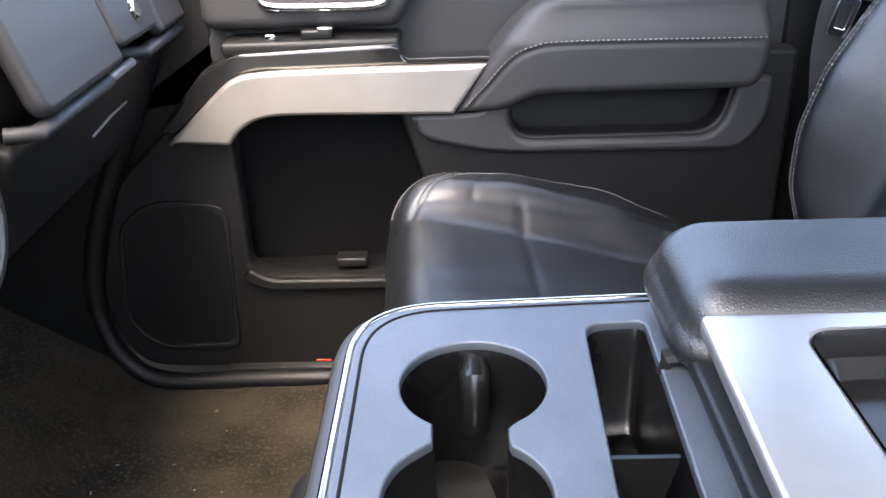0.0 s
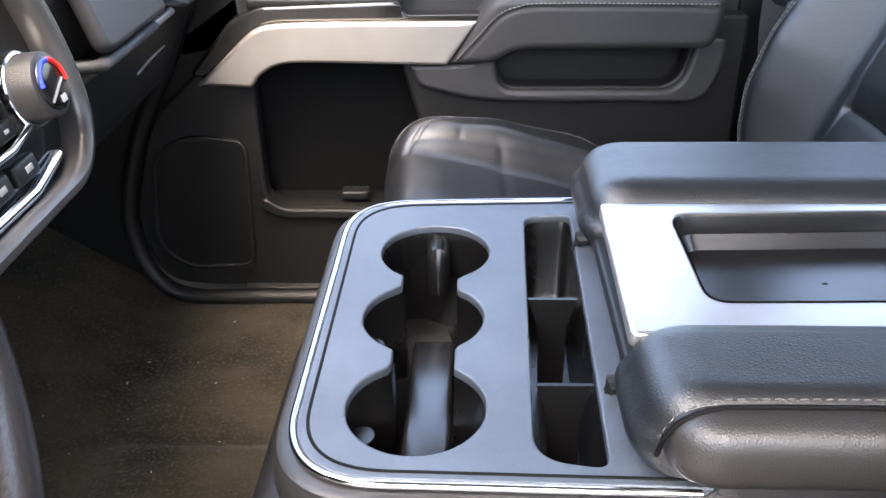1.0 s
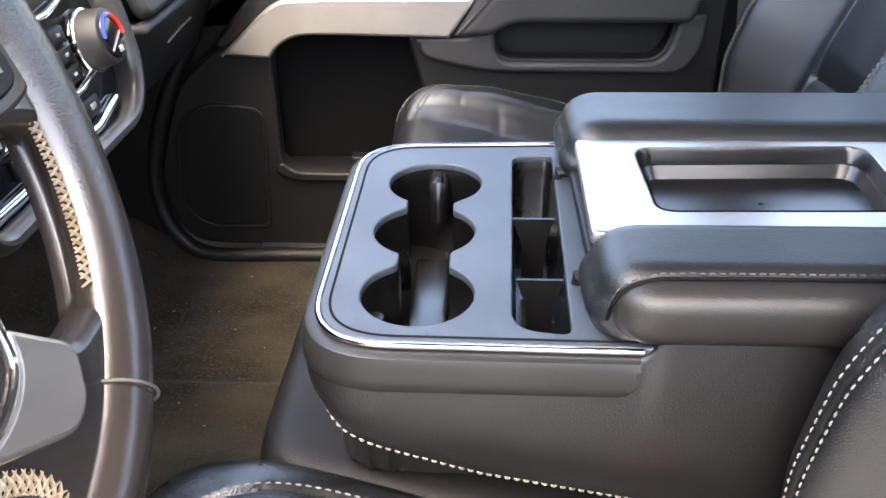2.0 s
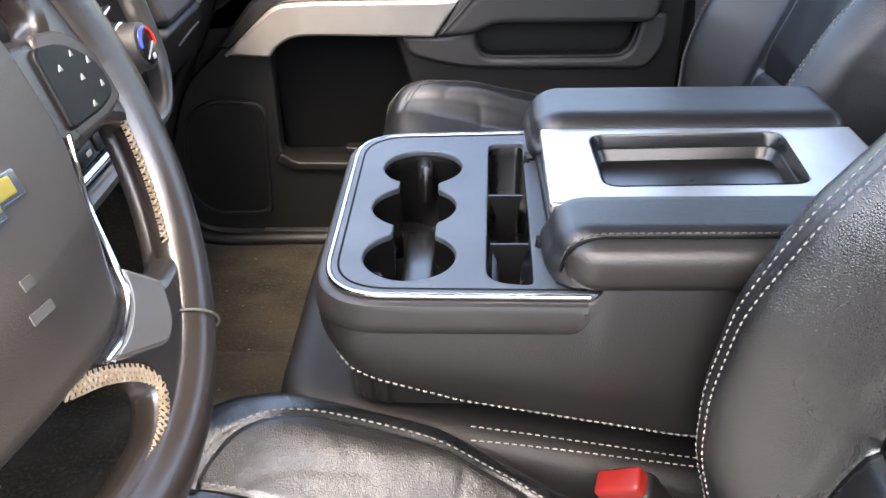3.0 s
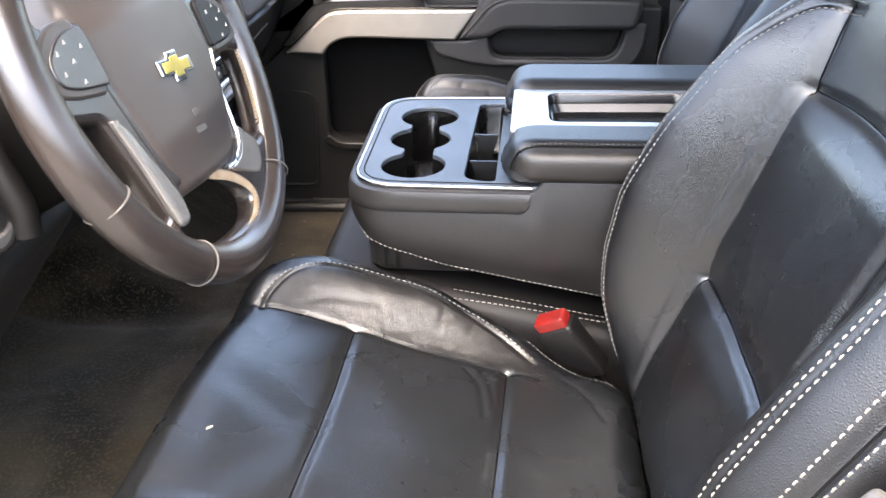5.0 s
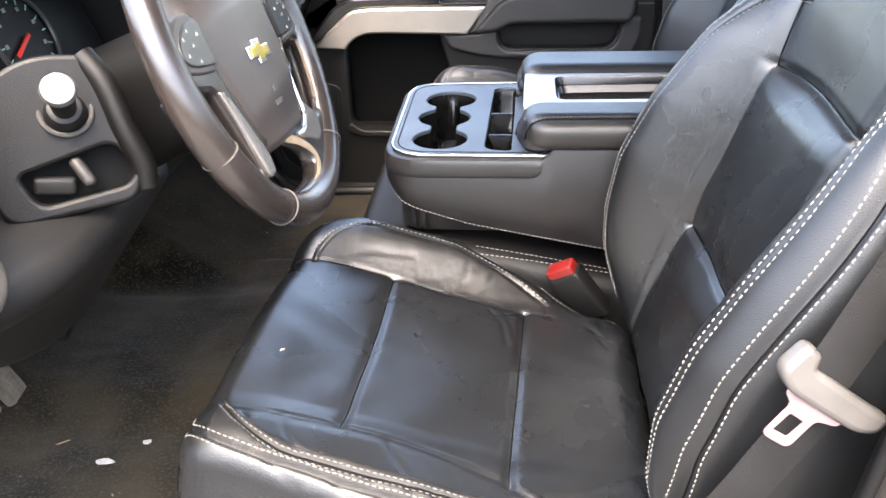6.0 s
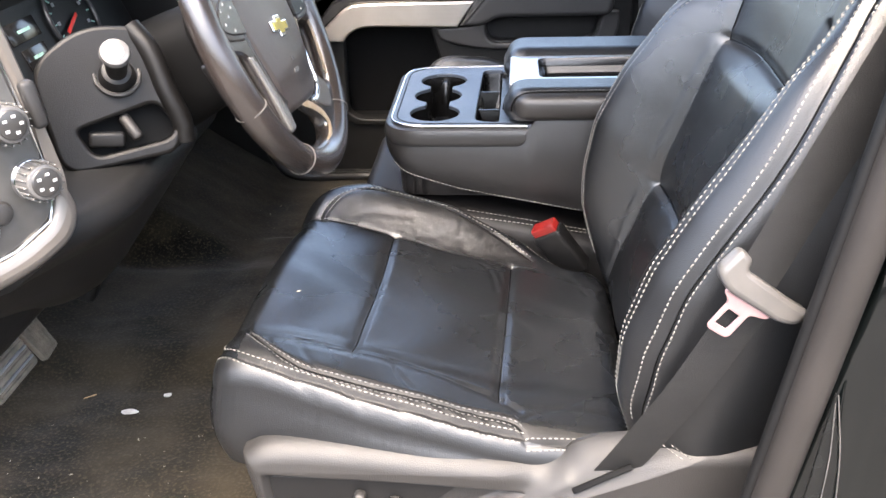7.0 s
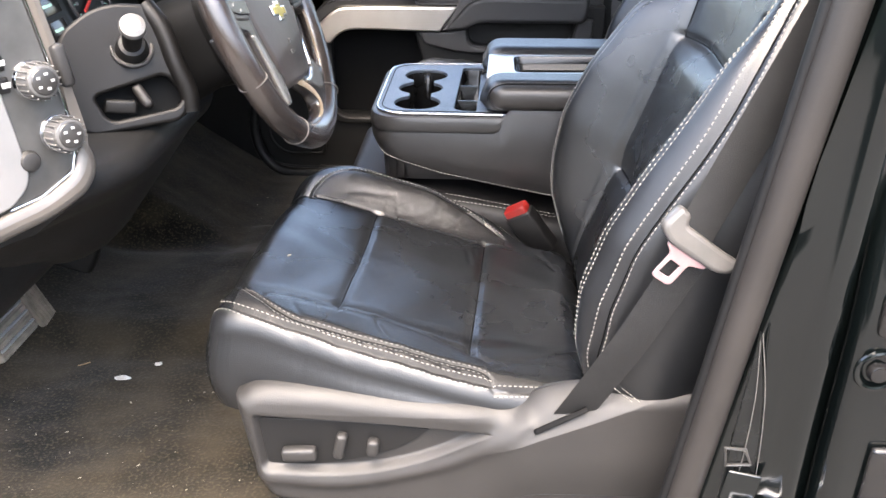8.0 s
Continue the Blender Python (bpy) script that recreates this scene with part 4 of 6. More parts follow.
    groove = [(p[0], p[1], 0.5272) for p in resample(fillet([(0.1745, -0.1605), (0.41, -0.1655), (0.41, 0.1855), (0.1745, 0.1765)], [0.054, 0.001, 0.001, 0.054], 12), 320) if p[0] < 0.404]
    k0 = max(range(len(groove)), key=lambda k: math.dist(groove[k], groove[k - 1]))
    tube("panel_joint", groove[k0:] + groove[:k0], 0.0013, SEAM_SHADE, tp, seg=6)
    # wells
    def well(name, line, depth, shrink, mat, lab=""):
        p = np.array([tuple(q) for q in line])
        c = p.mean(axis=0)
        rows = []
        for f, g in ((0, 1.0), (0.15, 1 - shrink * 0.3), (0.9, 1 - shrink), (1.0, 1 - shrink * 1.6)):
            q = c + (p - c) * np.array((g, g * 0.5 + 0.5))
            rows.append([(a, b_, 0.521 - depth * f) for a, b_ in q])
        rows.append([(c[0] + (a - c[0]) * 0.02, c[1] + (b_ - c[1]) * 0.02, 0.521 - depth) for a, b_, _ in rows[-1]])
        return put(name, loft(name, rows, mat, cap=False), cs, lab)
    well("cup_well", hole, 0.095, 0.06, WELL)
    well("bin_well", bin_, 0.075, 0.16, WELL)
    for y in (0.028, -0.076):
        bm = bmesh.new()
        pts = [(0.3195, 0.523), (0.3575, 0.523), (0.350, 0.50), (0.349, 0.45), (0.329, 0.45), (0.328, 0.50)]
        vs = [[bm.verts.new((x, y + dy - (0.523 - z) * 0.18, z)) for x, z in pts] for dy in (-0.0015, 0.0015)]
        bm.faces.new(vs[0])
        bm.faces.new(vs[1][::-1])
        for k in range(6):
            bm.faces.new((vs[0][k], vs[0][(k + 1) % 6], vs[1][(k + 1) % 6], vs[1][k]))
        put("divider", from_bm(bm, "divider", WELL, smooth=False), cs)
    # grip ribs and floor piece in the cups
    tube("grip_rib", [(0.247, 0.142, 0.500), (0.247, 0.134, 0.510), (0.247, 0.125, 0.508), (0.247, 0.119, 0.495), (0.247, 0.117, 0.472)], 0.0100, WELL, cs, seg=14, label="glossy black rubber grip rib")
    for x0, y0 in ((0.202, -0.012), (0.205, -0.11)):
        tube("grip_rib", [(x0, y0, 0.44), (x0 + 0.002, y0, 0.495), (x0 + 0.001, y0, 0.507)], 0.009, WELL, cs, seg=12)
    rbox("cup_bridge", (0.034, 0.20, 0.02), at(0.2455, -0.047, 0.462) @ pose(0, 0, 0, -4), TRAY, cs, 0.004, label="dark bridge between the cups")
    # lid with tray between two padded rails
    lid = thing("console_lid", "padded black leather armrest lid with a silver tray plate", "armrest")
    rail = lambda x, y: 0.60 + 0 * x
    for nm, y0, y1, sgn in (("near_pad", -0.172, -0.078, -1), ("far_pad", 0.082, 0.200, 1)):
        ol = fillet([(0.372, y0), (0.72, y0), (0.72, y1), (0.372, y1)], [0.03, 0.02, 0.02, 0.03], 10)
        inner = y1 if sgn < 0 else y0
        hf = (lambda x, y, inner=inner: 0.588 - 0.008 * smooth(0.03, 0.0, np.abs(y - inner)) - 0.006 * smooth(0.41, 0.37, x))
        sm = line2([(0.376, -0.165), (0.385, -0.169), (0.42, -0.172), (0.72, -0.172)]) if sgn < 0 else line2([(0.38, 0.18), (0.42, 0.184), (0.72, 0.184)])
        pd = Pad(ol, hf, 0.534, 0.020, centre=(0.54, (y0 + y1) / 2), bulge=0.007, nt=260, nr=40, ns=10)
        pp = put("pad", pd.mesh("pad", I4, LEATHER_LID), lid, "padded black leather rail")
        if sgn < 0:
            # lower side panel under the seam, rounded at the front
            rows = []
            for x in [0.381 + 0.03 * (1 - math.cos(math.pi / 2 * k / 10)) for k in range(11)] + list(np.linspace(0.42, 0.716, 24)):
                f = math.sqrt(max(0.0, 1 - ((0.411 - min(x, 0.411)) / 0.0301) ** 2))
                rows.append([(x, -0.167 - 0.0235 * f * math.copysign(abs(math.cos(a)) ** 0.7, math.cos(a)), 0.5590 + 0.0235 * (0.15 + 0.85 * f) * math.copysign(abs(math.sin(a)) ** 0.8, math.sin(a))) for a in np.linspace(0, 2 * math.pi, 24, endpoint=False)])
            # faces the door: its paler colour carries the light from there
            put("side_panel", loft("side_panel", rows, LEATHER_LIT), pp, "leather side panel with the door light in its colour")
            sl = catmull([(0.3775, -0.172, 0.552), (0.3800, -0.174, 0.566), (0.388, -0.172, 0.5765), (0.405, -0.1695, 0.5822), (0.43, -0.1685, 0.5835), (0.55, -0.1685, 0.5837), (0.715, -0.1685, 0.5837)], 10)
            tube("seam", sl, 0.0014, SEAM_SHADE, pp, 6)
            stitches("stitching", [(p[0], p[1] + 0.0042, p[2] + 0.0018) for p in sl], THREAD_DIM, pp, up=(0, -0.5, 1), width=0.0009, height=0.0004, length=0.004, gap=0.0026)
    tray = fillet([(0.431, -0.056), (0.632, -0.052), (0.640, 0.074), (0.430, 0.067)], [0.016, 0.022, 0.022, 0.016])
    plate("plate", [fillet([(0.374, -0.092), (0.72, -0.092), (0.72, 0.088), (0.378, 0.088)], [0.006, 0.002, 0.002, 0.006]), tray], 0.012, at(0, 0, 0.570), SILVER, lid, 0.003, "satin silver plate round the tray")
    p = np.array([tuple(q) for q in tray])
    c = p.mean(axis=0)
    rows = [[(c[0] + (a - c[0]) * g, c[1] + (b_ - c[1]) * g2, z) for a, b_ in p] for z, g, g2 in ((0.5762, 1.0, 1.0), (0.573, 0.985, 0.97), (0.562, 0.965, 0.93), (0.5615, 0.945, 0.90), (0.5505, 0.90, 0.80), (0.550, 0.02, 0.02))]
    put("tray", loft("tray", rows, TRAY, cap=False), lid, "satin black shallow tray")
    rbox("core", (0.34, 0.33, 0.012), at(0.545, 0.005, 0.540), PLASTIC_DARK, lid, 0.004)
    for y in (0.105, -0.088):
        tube("hinge_strap", [(0.366, y, 0.524), (0.366, y, 0.534), (0.385, y, 0.536)], 0.006, PLASTIC_DARK, lid, seg=8)
    # centre seat cushion below
    jc = thing("center_seat_cushion", "black leather centre seat cushion under the folded console", "seat cushion")
    eg = fillet([(0.10, -0.160), (0.31, -0.180), (0.60, -0.20), (0.60, 0.22), (0.10, 0.205)], [0.06, 0.08, 0.03, 0.03, 0.06])
    pd = Pad(eg, lambda x, y: np.interp(x, [0.1, 0.2, 0.5, 0.6], [0.396, 0.380, 0.322, 0.305]), 0.06, 0.03, centre=(0.36, 0.0), bulge=0.012, nt=240, nr=30)
    jp = put("cushion", pd.mesh("cushion", I4, LEATHER_LOW), jc)
    for o in (-0.158, -0.170):
        stitches("stitching", [(x, o, float(pd.z(x, o)) + 0.0008) for x in np.linspace(0.30, 0.56, 60)], THREAD, jp, width=0.0009, height=0.0005, length=0.005, gap=0.0032)


console()


# ---- steering wheel ----
TH = radians(21)
WN = Vector((math.cos(TH), 0, math.sin(TH)))
WHEEL = axes(Vector((0.066, -0.439, 0.772)) - WN * 0.016, (0, 1, 0), (-math.sin(TH), 0, math.cos(TH)), tuple(WN))
SPIDER = WHEEL @ pose(0, 0, 0, 0, 0, -7.5)
RW = 0.194


def arc_pts(r, a0, a1, n, z=0.0):
    return [(r * math.cos(radians(a0 + (a1 - a0) * k / (n - 1))), r * math.sin(radians(a0 + (a1 - a0) * k / (n - 1))), z) for k in range(n)]


def wheel():
    w = thing("steering_wheel", "brown-black leather steering wheel with tan cross-stitching and silver spokes", "steering wheel")
    rows = []
    for k in range(120):
        a = 2 * math.pi * k / 120
        rad = 0.0190 + 0.0022 * max(0.0, math.cos(2 * (a - 0.35))) ** 2
        ring = []
        for i in range(20):
            b = 2 * math.pi * i / 20
            r = RW + rad * math.cos(b)
            ring.append(WHEEL @ Vector((r * math.cos(a), r * math.sin(a), rad * 0.92 * math.sin(b))))
        rows.append(ring)
    rows.append(rows[0])
    rim = put("rim", loft("rim", rows, WHEEL_LEATHER, cap=False), w, "worn brown-black leather rim")
    for a in (-57, -127, -162, 40, 140):
        c = Vector((RW * math.cos(radians(a)), RW * math.sin(radians(a)), 0))
        e = Vector((math.cos(radians(a)), math.sin(radians(a)), 0))
        tube("seam", [WHEEL @ (c + (e * math.cos(2 * math.pi * k / 24) + Vector((0, 0, 1)) * math.sin(2 * math.pi * k / 24)) * 0.0202) for k in range(24)], 0.0009, GREY_SEAM, rim, 6, closed=True, up=tuple(WN))
    # crossed hand stitching round the inside of the rim and along the lower spoke
    up_w = tuple(WN)
    grip = [arc_pts(RW - 0.0182, -10, -42, 60, 0.0035), arc_pts(RW - 0.0182, -148, -168, 40, 0.0035)]
    grip.append([tuple(p) for p in catmull([(-0.030, -0.106, 0.006), (0.004, -0.124, 0.006), (0.030, -0.146, 0.006), (0.034, -0.164, 0.006), (0.010, -0.178, 0.005), (-0.03, -0.1785, 0.004)], 10)])
    for ln in grip:
        for zz in (0.0052, -0.0052):
            stitches("stitching", [WHEEL @ Vector(p) for p in ln], THREAD_TAN, rim, length=0.0072, gap=-0.0026, width=0.0015, up=up_w, zig=zz)
    # spider with four openings
    disc = [(0.186 * math.cos(2 * math.pi * k / 96), 0.186 * math.sin(2 * math.pi * k / 96)) for k in range(96)]
    right = fillet([(0.090, -0.031), (0.148, -0.030), (0.176, -0.042), (0.181, -0.068), (0.166, -0.102), (0.137, -0.121), (0.096, -0.122), (0.064, -0.092), (0.072, -0.058)], [0.008, 0.012, 0.016, 0.03, 0.03, 0.012, 0.008, 0.02, 0.03])
    left = fillet([(-0.178, 0.002), (-0.138, -0.010), (-0.132, -0.056), (-0.125, -0.108), (-0.140, -0.116), (-0.160, -0.098), (-0.180, -0.054), (-0.186, -0.022)], [0.010, 0.008, 0.03, 0.006, 0.008, 0.03, 0.03, 0.02])
    bottom = fillet([(-0.112, -0.092), (-0.058, -0.099), (-0.030, -0.104), (0.004, -0.124), (0.030, -0.146), (0.032, -0.162), (0.012, -0.173), (-0.044, -0.168), (-0.098, -0.150), (-0.120, -0.124)], [0.010, 0.03, 0.03, 0.03, 0.015, 0.012, 0.02, 0.06, 0.03, 0.012])
    top = fillet([(-0.155, 0.072), (0.150, 0.036), (0.135, 0.09), (0.08, 0.148), (0.0, 0.165), (-0.08, 0.148), (-0.135, 0.10)], [0.02, 0.02, 0.03, 0.05, 0.06, 0.05, 0.03])
    plate("spokes", [disc, right, left, bottom, top], 0.026, WHEEL @ at(0, 0, -0.006), WHEEL_LEATHER, w, 0.008)
    plate("spoke_back", [fillet([(-0.192, 0.01), (-0.130, -0.01), (-0.120, -0.075), (-0.170, -0.075)], 0.01)], 0.008, WHEEL @ at(0, 0, -0.024), HUB_DARK, w, 0.002)
    hub = fillet([(-0.078, 0.112), (0.092, 0.092), (0.104, 0.045), (0.100, -0.018), (0.074, -0.052), (0.062, -0.088), (0.050, -0.110), (0.024, -0.116), (-0.040, -0.110), (-0.092, -0.104), (-0.096, -0.078), (-0.104, -0.03), (-0.112, 0.02), (-0.110, 0.065)],
                 [0.03, 0.03, 0.03, 0.02, 0.03, 0.03, 0.012, 0.02, 0.04, 0.010, 0.03, 0.05, 0.05, 0.03])
    pad = Pad(hub, lambda x, y: 0.018 - 0.009 * (x / 0.1) ** 2 - 0.030 * smooth(0.045, 0.125, y) - 0.006 * smooth(-0.05, -0.10, y), -0.03, 0.012, centre=(0, 0.0), nt=240, nr=54)
    cover = put("hub_cover", pad.mesh("hub_cover", WHEEL, HUB), w, "brown-grey vinyl hub cover")
    line = resample(hub, 240)
    edge_r = catmull([(0.099, -0.018, 0.0085), (0.076, -0.052, 0.0085), (0.064, -0.088, 0.0085), (0.055, -0.108, 0.0085), (0.030, -0.118, 0.0085), (0.006, -0.117, 0.0085)], 8)
    tube("trim_line", [WHEEL @ p for p in edge_r], 0.0020, CHROME, cover, 8, up=tuple(WN), label="thin bright trim line")
    edge_l = catmull([(-0.113, 0.03, 0.006), (-0.106, -0.03, 0.006), (-0.098, -0.078, 0.006), (-0.096, -0.104, 0.006)], 8)
    tube("trim_line", [WHEEL @ p for p in edge_l], 0.0018, SATIN_DARK, cover, 8, up=tuple(WN))
    bez_r = fillet([(0.065, -0.092), (0.094, -0.122), (0.078, -0.145), (0.061, -0.149), (0.020, -0.127), (0.006, -0.118), (0.034, -0.1185), (0.055, -0.110)], [0.003, 0.010, 0.008, 0.010, 0.02, 0.003, 0.01, 0.01])
    plate("spoke_bezel", [bez_r], 0.008, WHEEL @ at(0, 0, 0.0068), SATIN_BEZEL, w, 0.003, "satin silver spoke bezel")
    bez_l = fillet([(-0.134, -0.010), (-0.120, -0.022), (-0.110, -0.056), (-0.098, -0.098), (-0.104, -0.120), (-0.123, -0.119), (-0.125, -0.088), (-0.128, -0.050)], [0.005, 0.008, 0.03, 0.02, 0.008, 0.008, 0.02, 0.03])
    plate("spoke_bezel", [bez_l[::-1]], 0.010, WHEEL @ at(0, 0, 0.0065), SATIN_BEZEL, w, 0.0045, "satin silver spoke bezel")
    for sgn in (1, -1):
        pod = fillet([(sgn * 0.108, 0.050), (sgn * 0.146, 0.048), (sgn * 0.174, 0.026), (sgn * 0.174, 0.004), (sgn * 0.150, -0.003), (sgn * 0.106, -0.006)], [0.01, 0.02, 0.02, 0.012, 0.02, 0.006])
        pod = pod if sgn < 0 else pod[::-1]
        frame_ = [(p[0] * 1.03 + sgn * 0.004, p[1] * 1.16 - 0.003) for p in pod]
        plate("pod_bezel", [frame_], 0.008, SPIDER @ at(0, 0, 0.005), HUB, w, 0.003, "grey switch pod bezel")
        pb = plate("switch_pod", [[(p[0] * 0.97 + sgn * 0.003, p[1] * 0.9 + 0.002) for p in pod]], 0.006, SPIDER @ at(0, 0, 0.0075), HUB_DARK if sgn > 0 else WHEEL_LEATHER, w, 0.002, "dark switch pod with white symbols")
        for bx, by, bw, bh in ((0.124, 0.012, 0.005, 0.004), (0.143, 0.019, 0.004, 0.004), (0.158, 0.010, 0.004, 0.0045), (0.142, 0.000, 0.005, 0.004), (0.160, -0.010, 0.004, 0.0045), (0.140, -0.021, 0.005, 0.004)):
            plate("symbol", [fillet([(-bw / 2, -bh / 2), (bw / 2, -bh / 2), (0.001, bh / 2)], 0.0006)], 0.0012, SPIDER @ at(sgn * bx, by * 0.8 + 0.022, 0.0108), WHITE_DIM, pb, 0.0003)
    tie = fillet([(-0.034, -0.006), (-0.011, -0.006), (-0.011, -0.0145), (0.011, -0.0145), (0.011, -0.009), (0.034, -0.009), (0.034, 0.006), (0.011, 0.006), (0.011, 0.0145), (-0.011, 0.0145), (-0.011, 0.009), (-0.034, 0.009)], 0.002)
    em = plate("emblem", [[(p[0] * 0.95, p[1] * 1.00) for p in tie]], 0.003, SPIDER @ at(-0.008, -0.008, 0.0185), CHROME, cover, 0.0015, "gold emblem with a chrome border")
    plate("emblem_field", [[(p[0] * 0.74, p[1] * 0.66) for p in tie]], 0.002, SPIDER @ at(-0.008, -0.008, 0.0198), GOLD, em, 0.0008)
    for by, bw in ((-0.052, 0.010), (-0.068, 0.020)):
        plate("mark_bar", [fillet([(-bw / 2, -0.003), (bw / 2, -0.003), (bw / 2, 0.003), (-bw / 2, 0.003)], 0.001)], 0.001, SPIDER @ at(-0.010, by, 0.0183 - 0.006 * float(smooth(-0.05, -0.10, by))), GREY_PRINT, cover, 0.0003)


wheel()


# ---- dashboard ----
def strip_loft(name, profile, ys, mat, parent, fn=None, label=""):
    """A moulding: a closed (x, z) profile carried along y."""
    rows = []
    for y in ys:
        rows.append([(x + (fn(y, x, z)[0] if fn else 0), y, z + (fn(y, x, z)[1] if fn else 0)) for x, z in profile])
    return put(name, loft(name, rows, mat, sharp=30), parent, label)


def dashboard():
    d = thing("dashboard", "charcoal plastic dashboard with two glove boxes and a centre stack", "dashboard")
    prof = [tuple(p) for p in fillet([(-0.95, 0.60), (-0.95, 0.80), (-0.40, 0.86), (-0.30, 0.86), (-0.225, 0.80), (-0.180, 0.70), (-0.185, 0.61), (-0.200, 0.585), (-0.27, 0.46), (-0.36, 0.40), (-0.60, 0.40)],
                                     [0.02, 0.05, 0.05, 0.04, 0.04, 0.04, 0.02, 0.01, 0.03, 0.05, 0.05], 5)]
    strip_loft("dash_body", prof, np.linspace(0.17, 0.865, 24), PLASTIC, d)
    # driver side is set further forward, open below the column
    prof2 = [tuple(p) for p in fillet([(-0.95, 0.60), (-0.95, 0.80), (-0.40, 0.88), (-0.26, 0.885), (-0.235, 0.85), (-0.26, 0.70), (-0.26, 0.60), (-0.235, 0.52), (-0.26, 0.42), (-0.32, 0.38), (-0.60, 0.42)],
                                      [0.02, 0.05, 0.05, 0.02, 0.02, 0.04, 0.04, 0.05, 0.04, 0.04, 0.05], 5)]
    strip_loft("dash_body", prof2, np.linspace(-0.84, 0.17, 24), PLASTIC, d)
    # upper glove box door and its latch, lower glove box with a slim handle
    g = axes((-0.176, 0.62, 0.70), (0, 1, 0), (-0.28, 0, 0.96), (0.96, 0, 0.28))
    plate("upper_glove_box", [fillet([(-0.205, 0.12), (-0.205, -0.106), (0.0, -0.106), (0.0, 0.12)], [0.02, 0.02, 0.012, 0.02])], 0.022, g, PLASTIC_DASH, d, 0.008)
    plate("upper_glove_box", [fillet([(0.139, 0.12), (0.139, -0.106), (0.243, -0.106), (0.243, 0.12)], [0.02, 0.012, 0.005, 0.005])], 0.022, g, PLASTIC_DASH, d, 0.008)
    lt = plate("latch", [fillet([(0.004, 0.08), (0.004, -0.092), (0.135, -0.094), (0.135, 0.08)], [0.01, 0.015, 0.015, 0.01])], 0.020, g @ at(0, 0, 0.002), PLASTIC_DASH, d, 0.006)
    cyl("lock", 0.013, 0.011, 0.006, g @ at(0.078, -0.062, 0.011), CHROME, lt, label="chrome lock barrel")
    for y0, y1 in ((0.40, 0.595), (0.705, 0.86)):
        tube("lip", [(-0.176, y0, 0.590), (-0.150, y0 + 0.01, 0.588), (-0.150, y1 - 0.01, 0.588), (-0.176, y1, 0.590)], 0.0105, PLASTIC_DASH, d, 12, flat=0.75)
    tube("lip", [(-0.163, 0.60, 0.580), (-0.163, 0.70, 0.580)], 0.006, SILVER, d, 10)
    lower = axes((-0.213, 0.64, 0.52), (0, 1, 0), (0.40, 0, 0.917), (0.917, 0, -0.40))
    lb = plate("lower_glove_box", [fillet([(-0.24, 0.062), (-0.22, -0.08), (0.21, -0.08), (0.222, 0.062)], 0.02)], 0.03, lower, PLASTIC, d, 0.008)
    tube("handle", [lower @ Vector(p) for p in ((-0.010, -0.006, 0.0155), (0.045, 0.004, 0.0165), (0.100, 0.004, 0.0155))], 0.0019, SILVER, lb, 8, label="slim bright handle edge")
    plate("lower_panel", [fillet([(-0.426, 0.185), (-0.345, 0.34), (-0.27, 0.50), (-0.62, 0.50), (-0.60, 0.235)], 0.012)], 0.03, axes((0, -0.20, 0), (1, 0, 0), (0, 0, 1), (0, -1, 0)), PLASTIC, d, 0.008)
    # upper pad and brow
    strip_loft("upper_pad", [tuple(p) for p in fillet([(-0.50, 0.84), (-0.26, 0.815), (-0.205, 0.82), (-0.195, 0.85), (-0.25, 0.885), (-0.5, 0.90)], 0.02, 5)], np.linspace(0.17, 0.862, 12), PLASTIC_DASH, d)
    # centre stack
    S = axes((-0.075, 0.0, 0.66), (0, 1, 0), (-0.22, 0, 0.975), (0.975, 0, 0.22))
    outer = fillet([(-0.175, 0.22), (-0.175, -0.055), (-0.15, -0.085), (0.13, -0.085), (0.172, -0.045), (0.182, 0.02), (0.150, 0.22)], [0.02, 0.03, 0.03, 0.04, 0.05, 0.06, 0.02])
    inner = fillet([(-0.155, 0.20), (-0.155, -0.05), (-0.14, -0.070), (0.115, -0.070), (0.150, -0.040), (0.158, 0.02), (0.128, 0.20)], [0.02, 0.02, 0.02, 0.03, 0.04, 0.05, 0.02])
    plate("stack_bezel", [outer, inner], 0.05, S @ at(0, 0, -0.010), SATIN_DARK, d, 0.010, "brushed grey centre stack bezel")
    plate("stack_body", [outer], 0.10, S @ at(0, 0, -0.085), PLASTIC_DARK, d, 0.006)
    face = plate("stack_face", [[(p[0] * 1.0, p[1]) for p in inner]], 0.02, S @ at(0, 0, -0.018), GLOSS, d, 0.002, "gloss black control face")
    for z0, r in ((0.042, 0.003), (-0.028, 0.0034), (-0.064, 0.0055)):
        tube("chrome_bar", [S @ Vector((-0.15, z0, -0.006)), S @ Vector((0.06, z0, -0.002)), S @ Vector((0.118, z0 + 0.008, -0.006))], r, CHROME, face, 10, label="chrome bar")
    for sgn in (1, -1):
        k = cyl("temperature_knob", 0.029, 0.026, 0.028, S @ at(sgn * 0.118 + (0.0 if sgn > 0 else 0.0), 0.002, -0.010), PLASTIC_GREY, d, 48, label="ribbed grey rotary temperature knob")
        cyl("collar", 0.032, 0.031, 0.010, S @ at(sgn * 0.118, 0.002, -0.011), CHROME, k, 48)
        cyl("cap", 0.0215, 0.021, 0.002, S @ at(sgn * 0.118, 0.002, 0.018), GLOSS, k, 40)
        for a0, a1, mt in ((80, 175, BLUE_MARK), (75, -10, NEEDLE)):
            tube("arc_mark", [S @ (Vector((sgn * 0.118, 0.002, 0.0205)) + Vector(p)) for p in arc_pts(0.0185, a0, a1, 14)], 0.0021, mt, k, 6, up=(1, 0, 0))
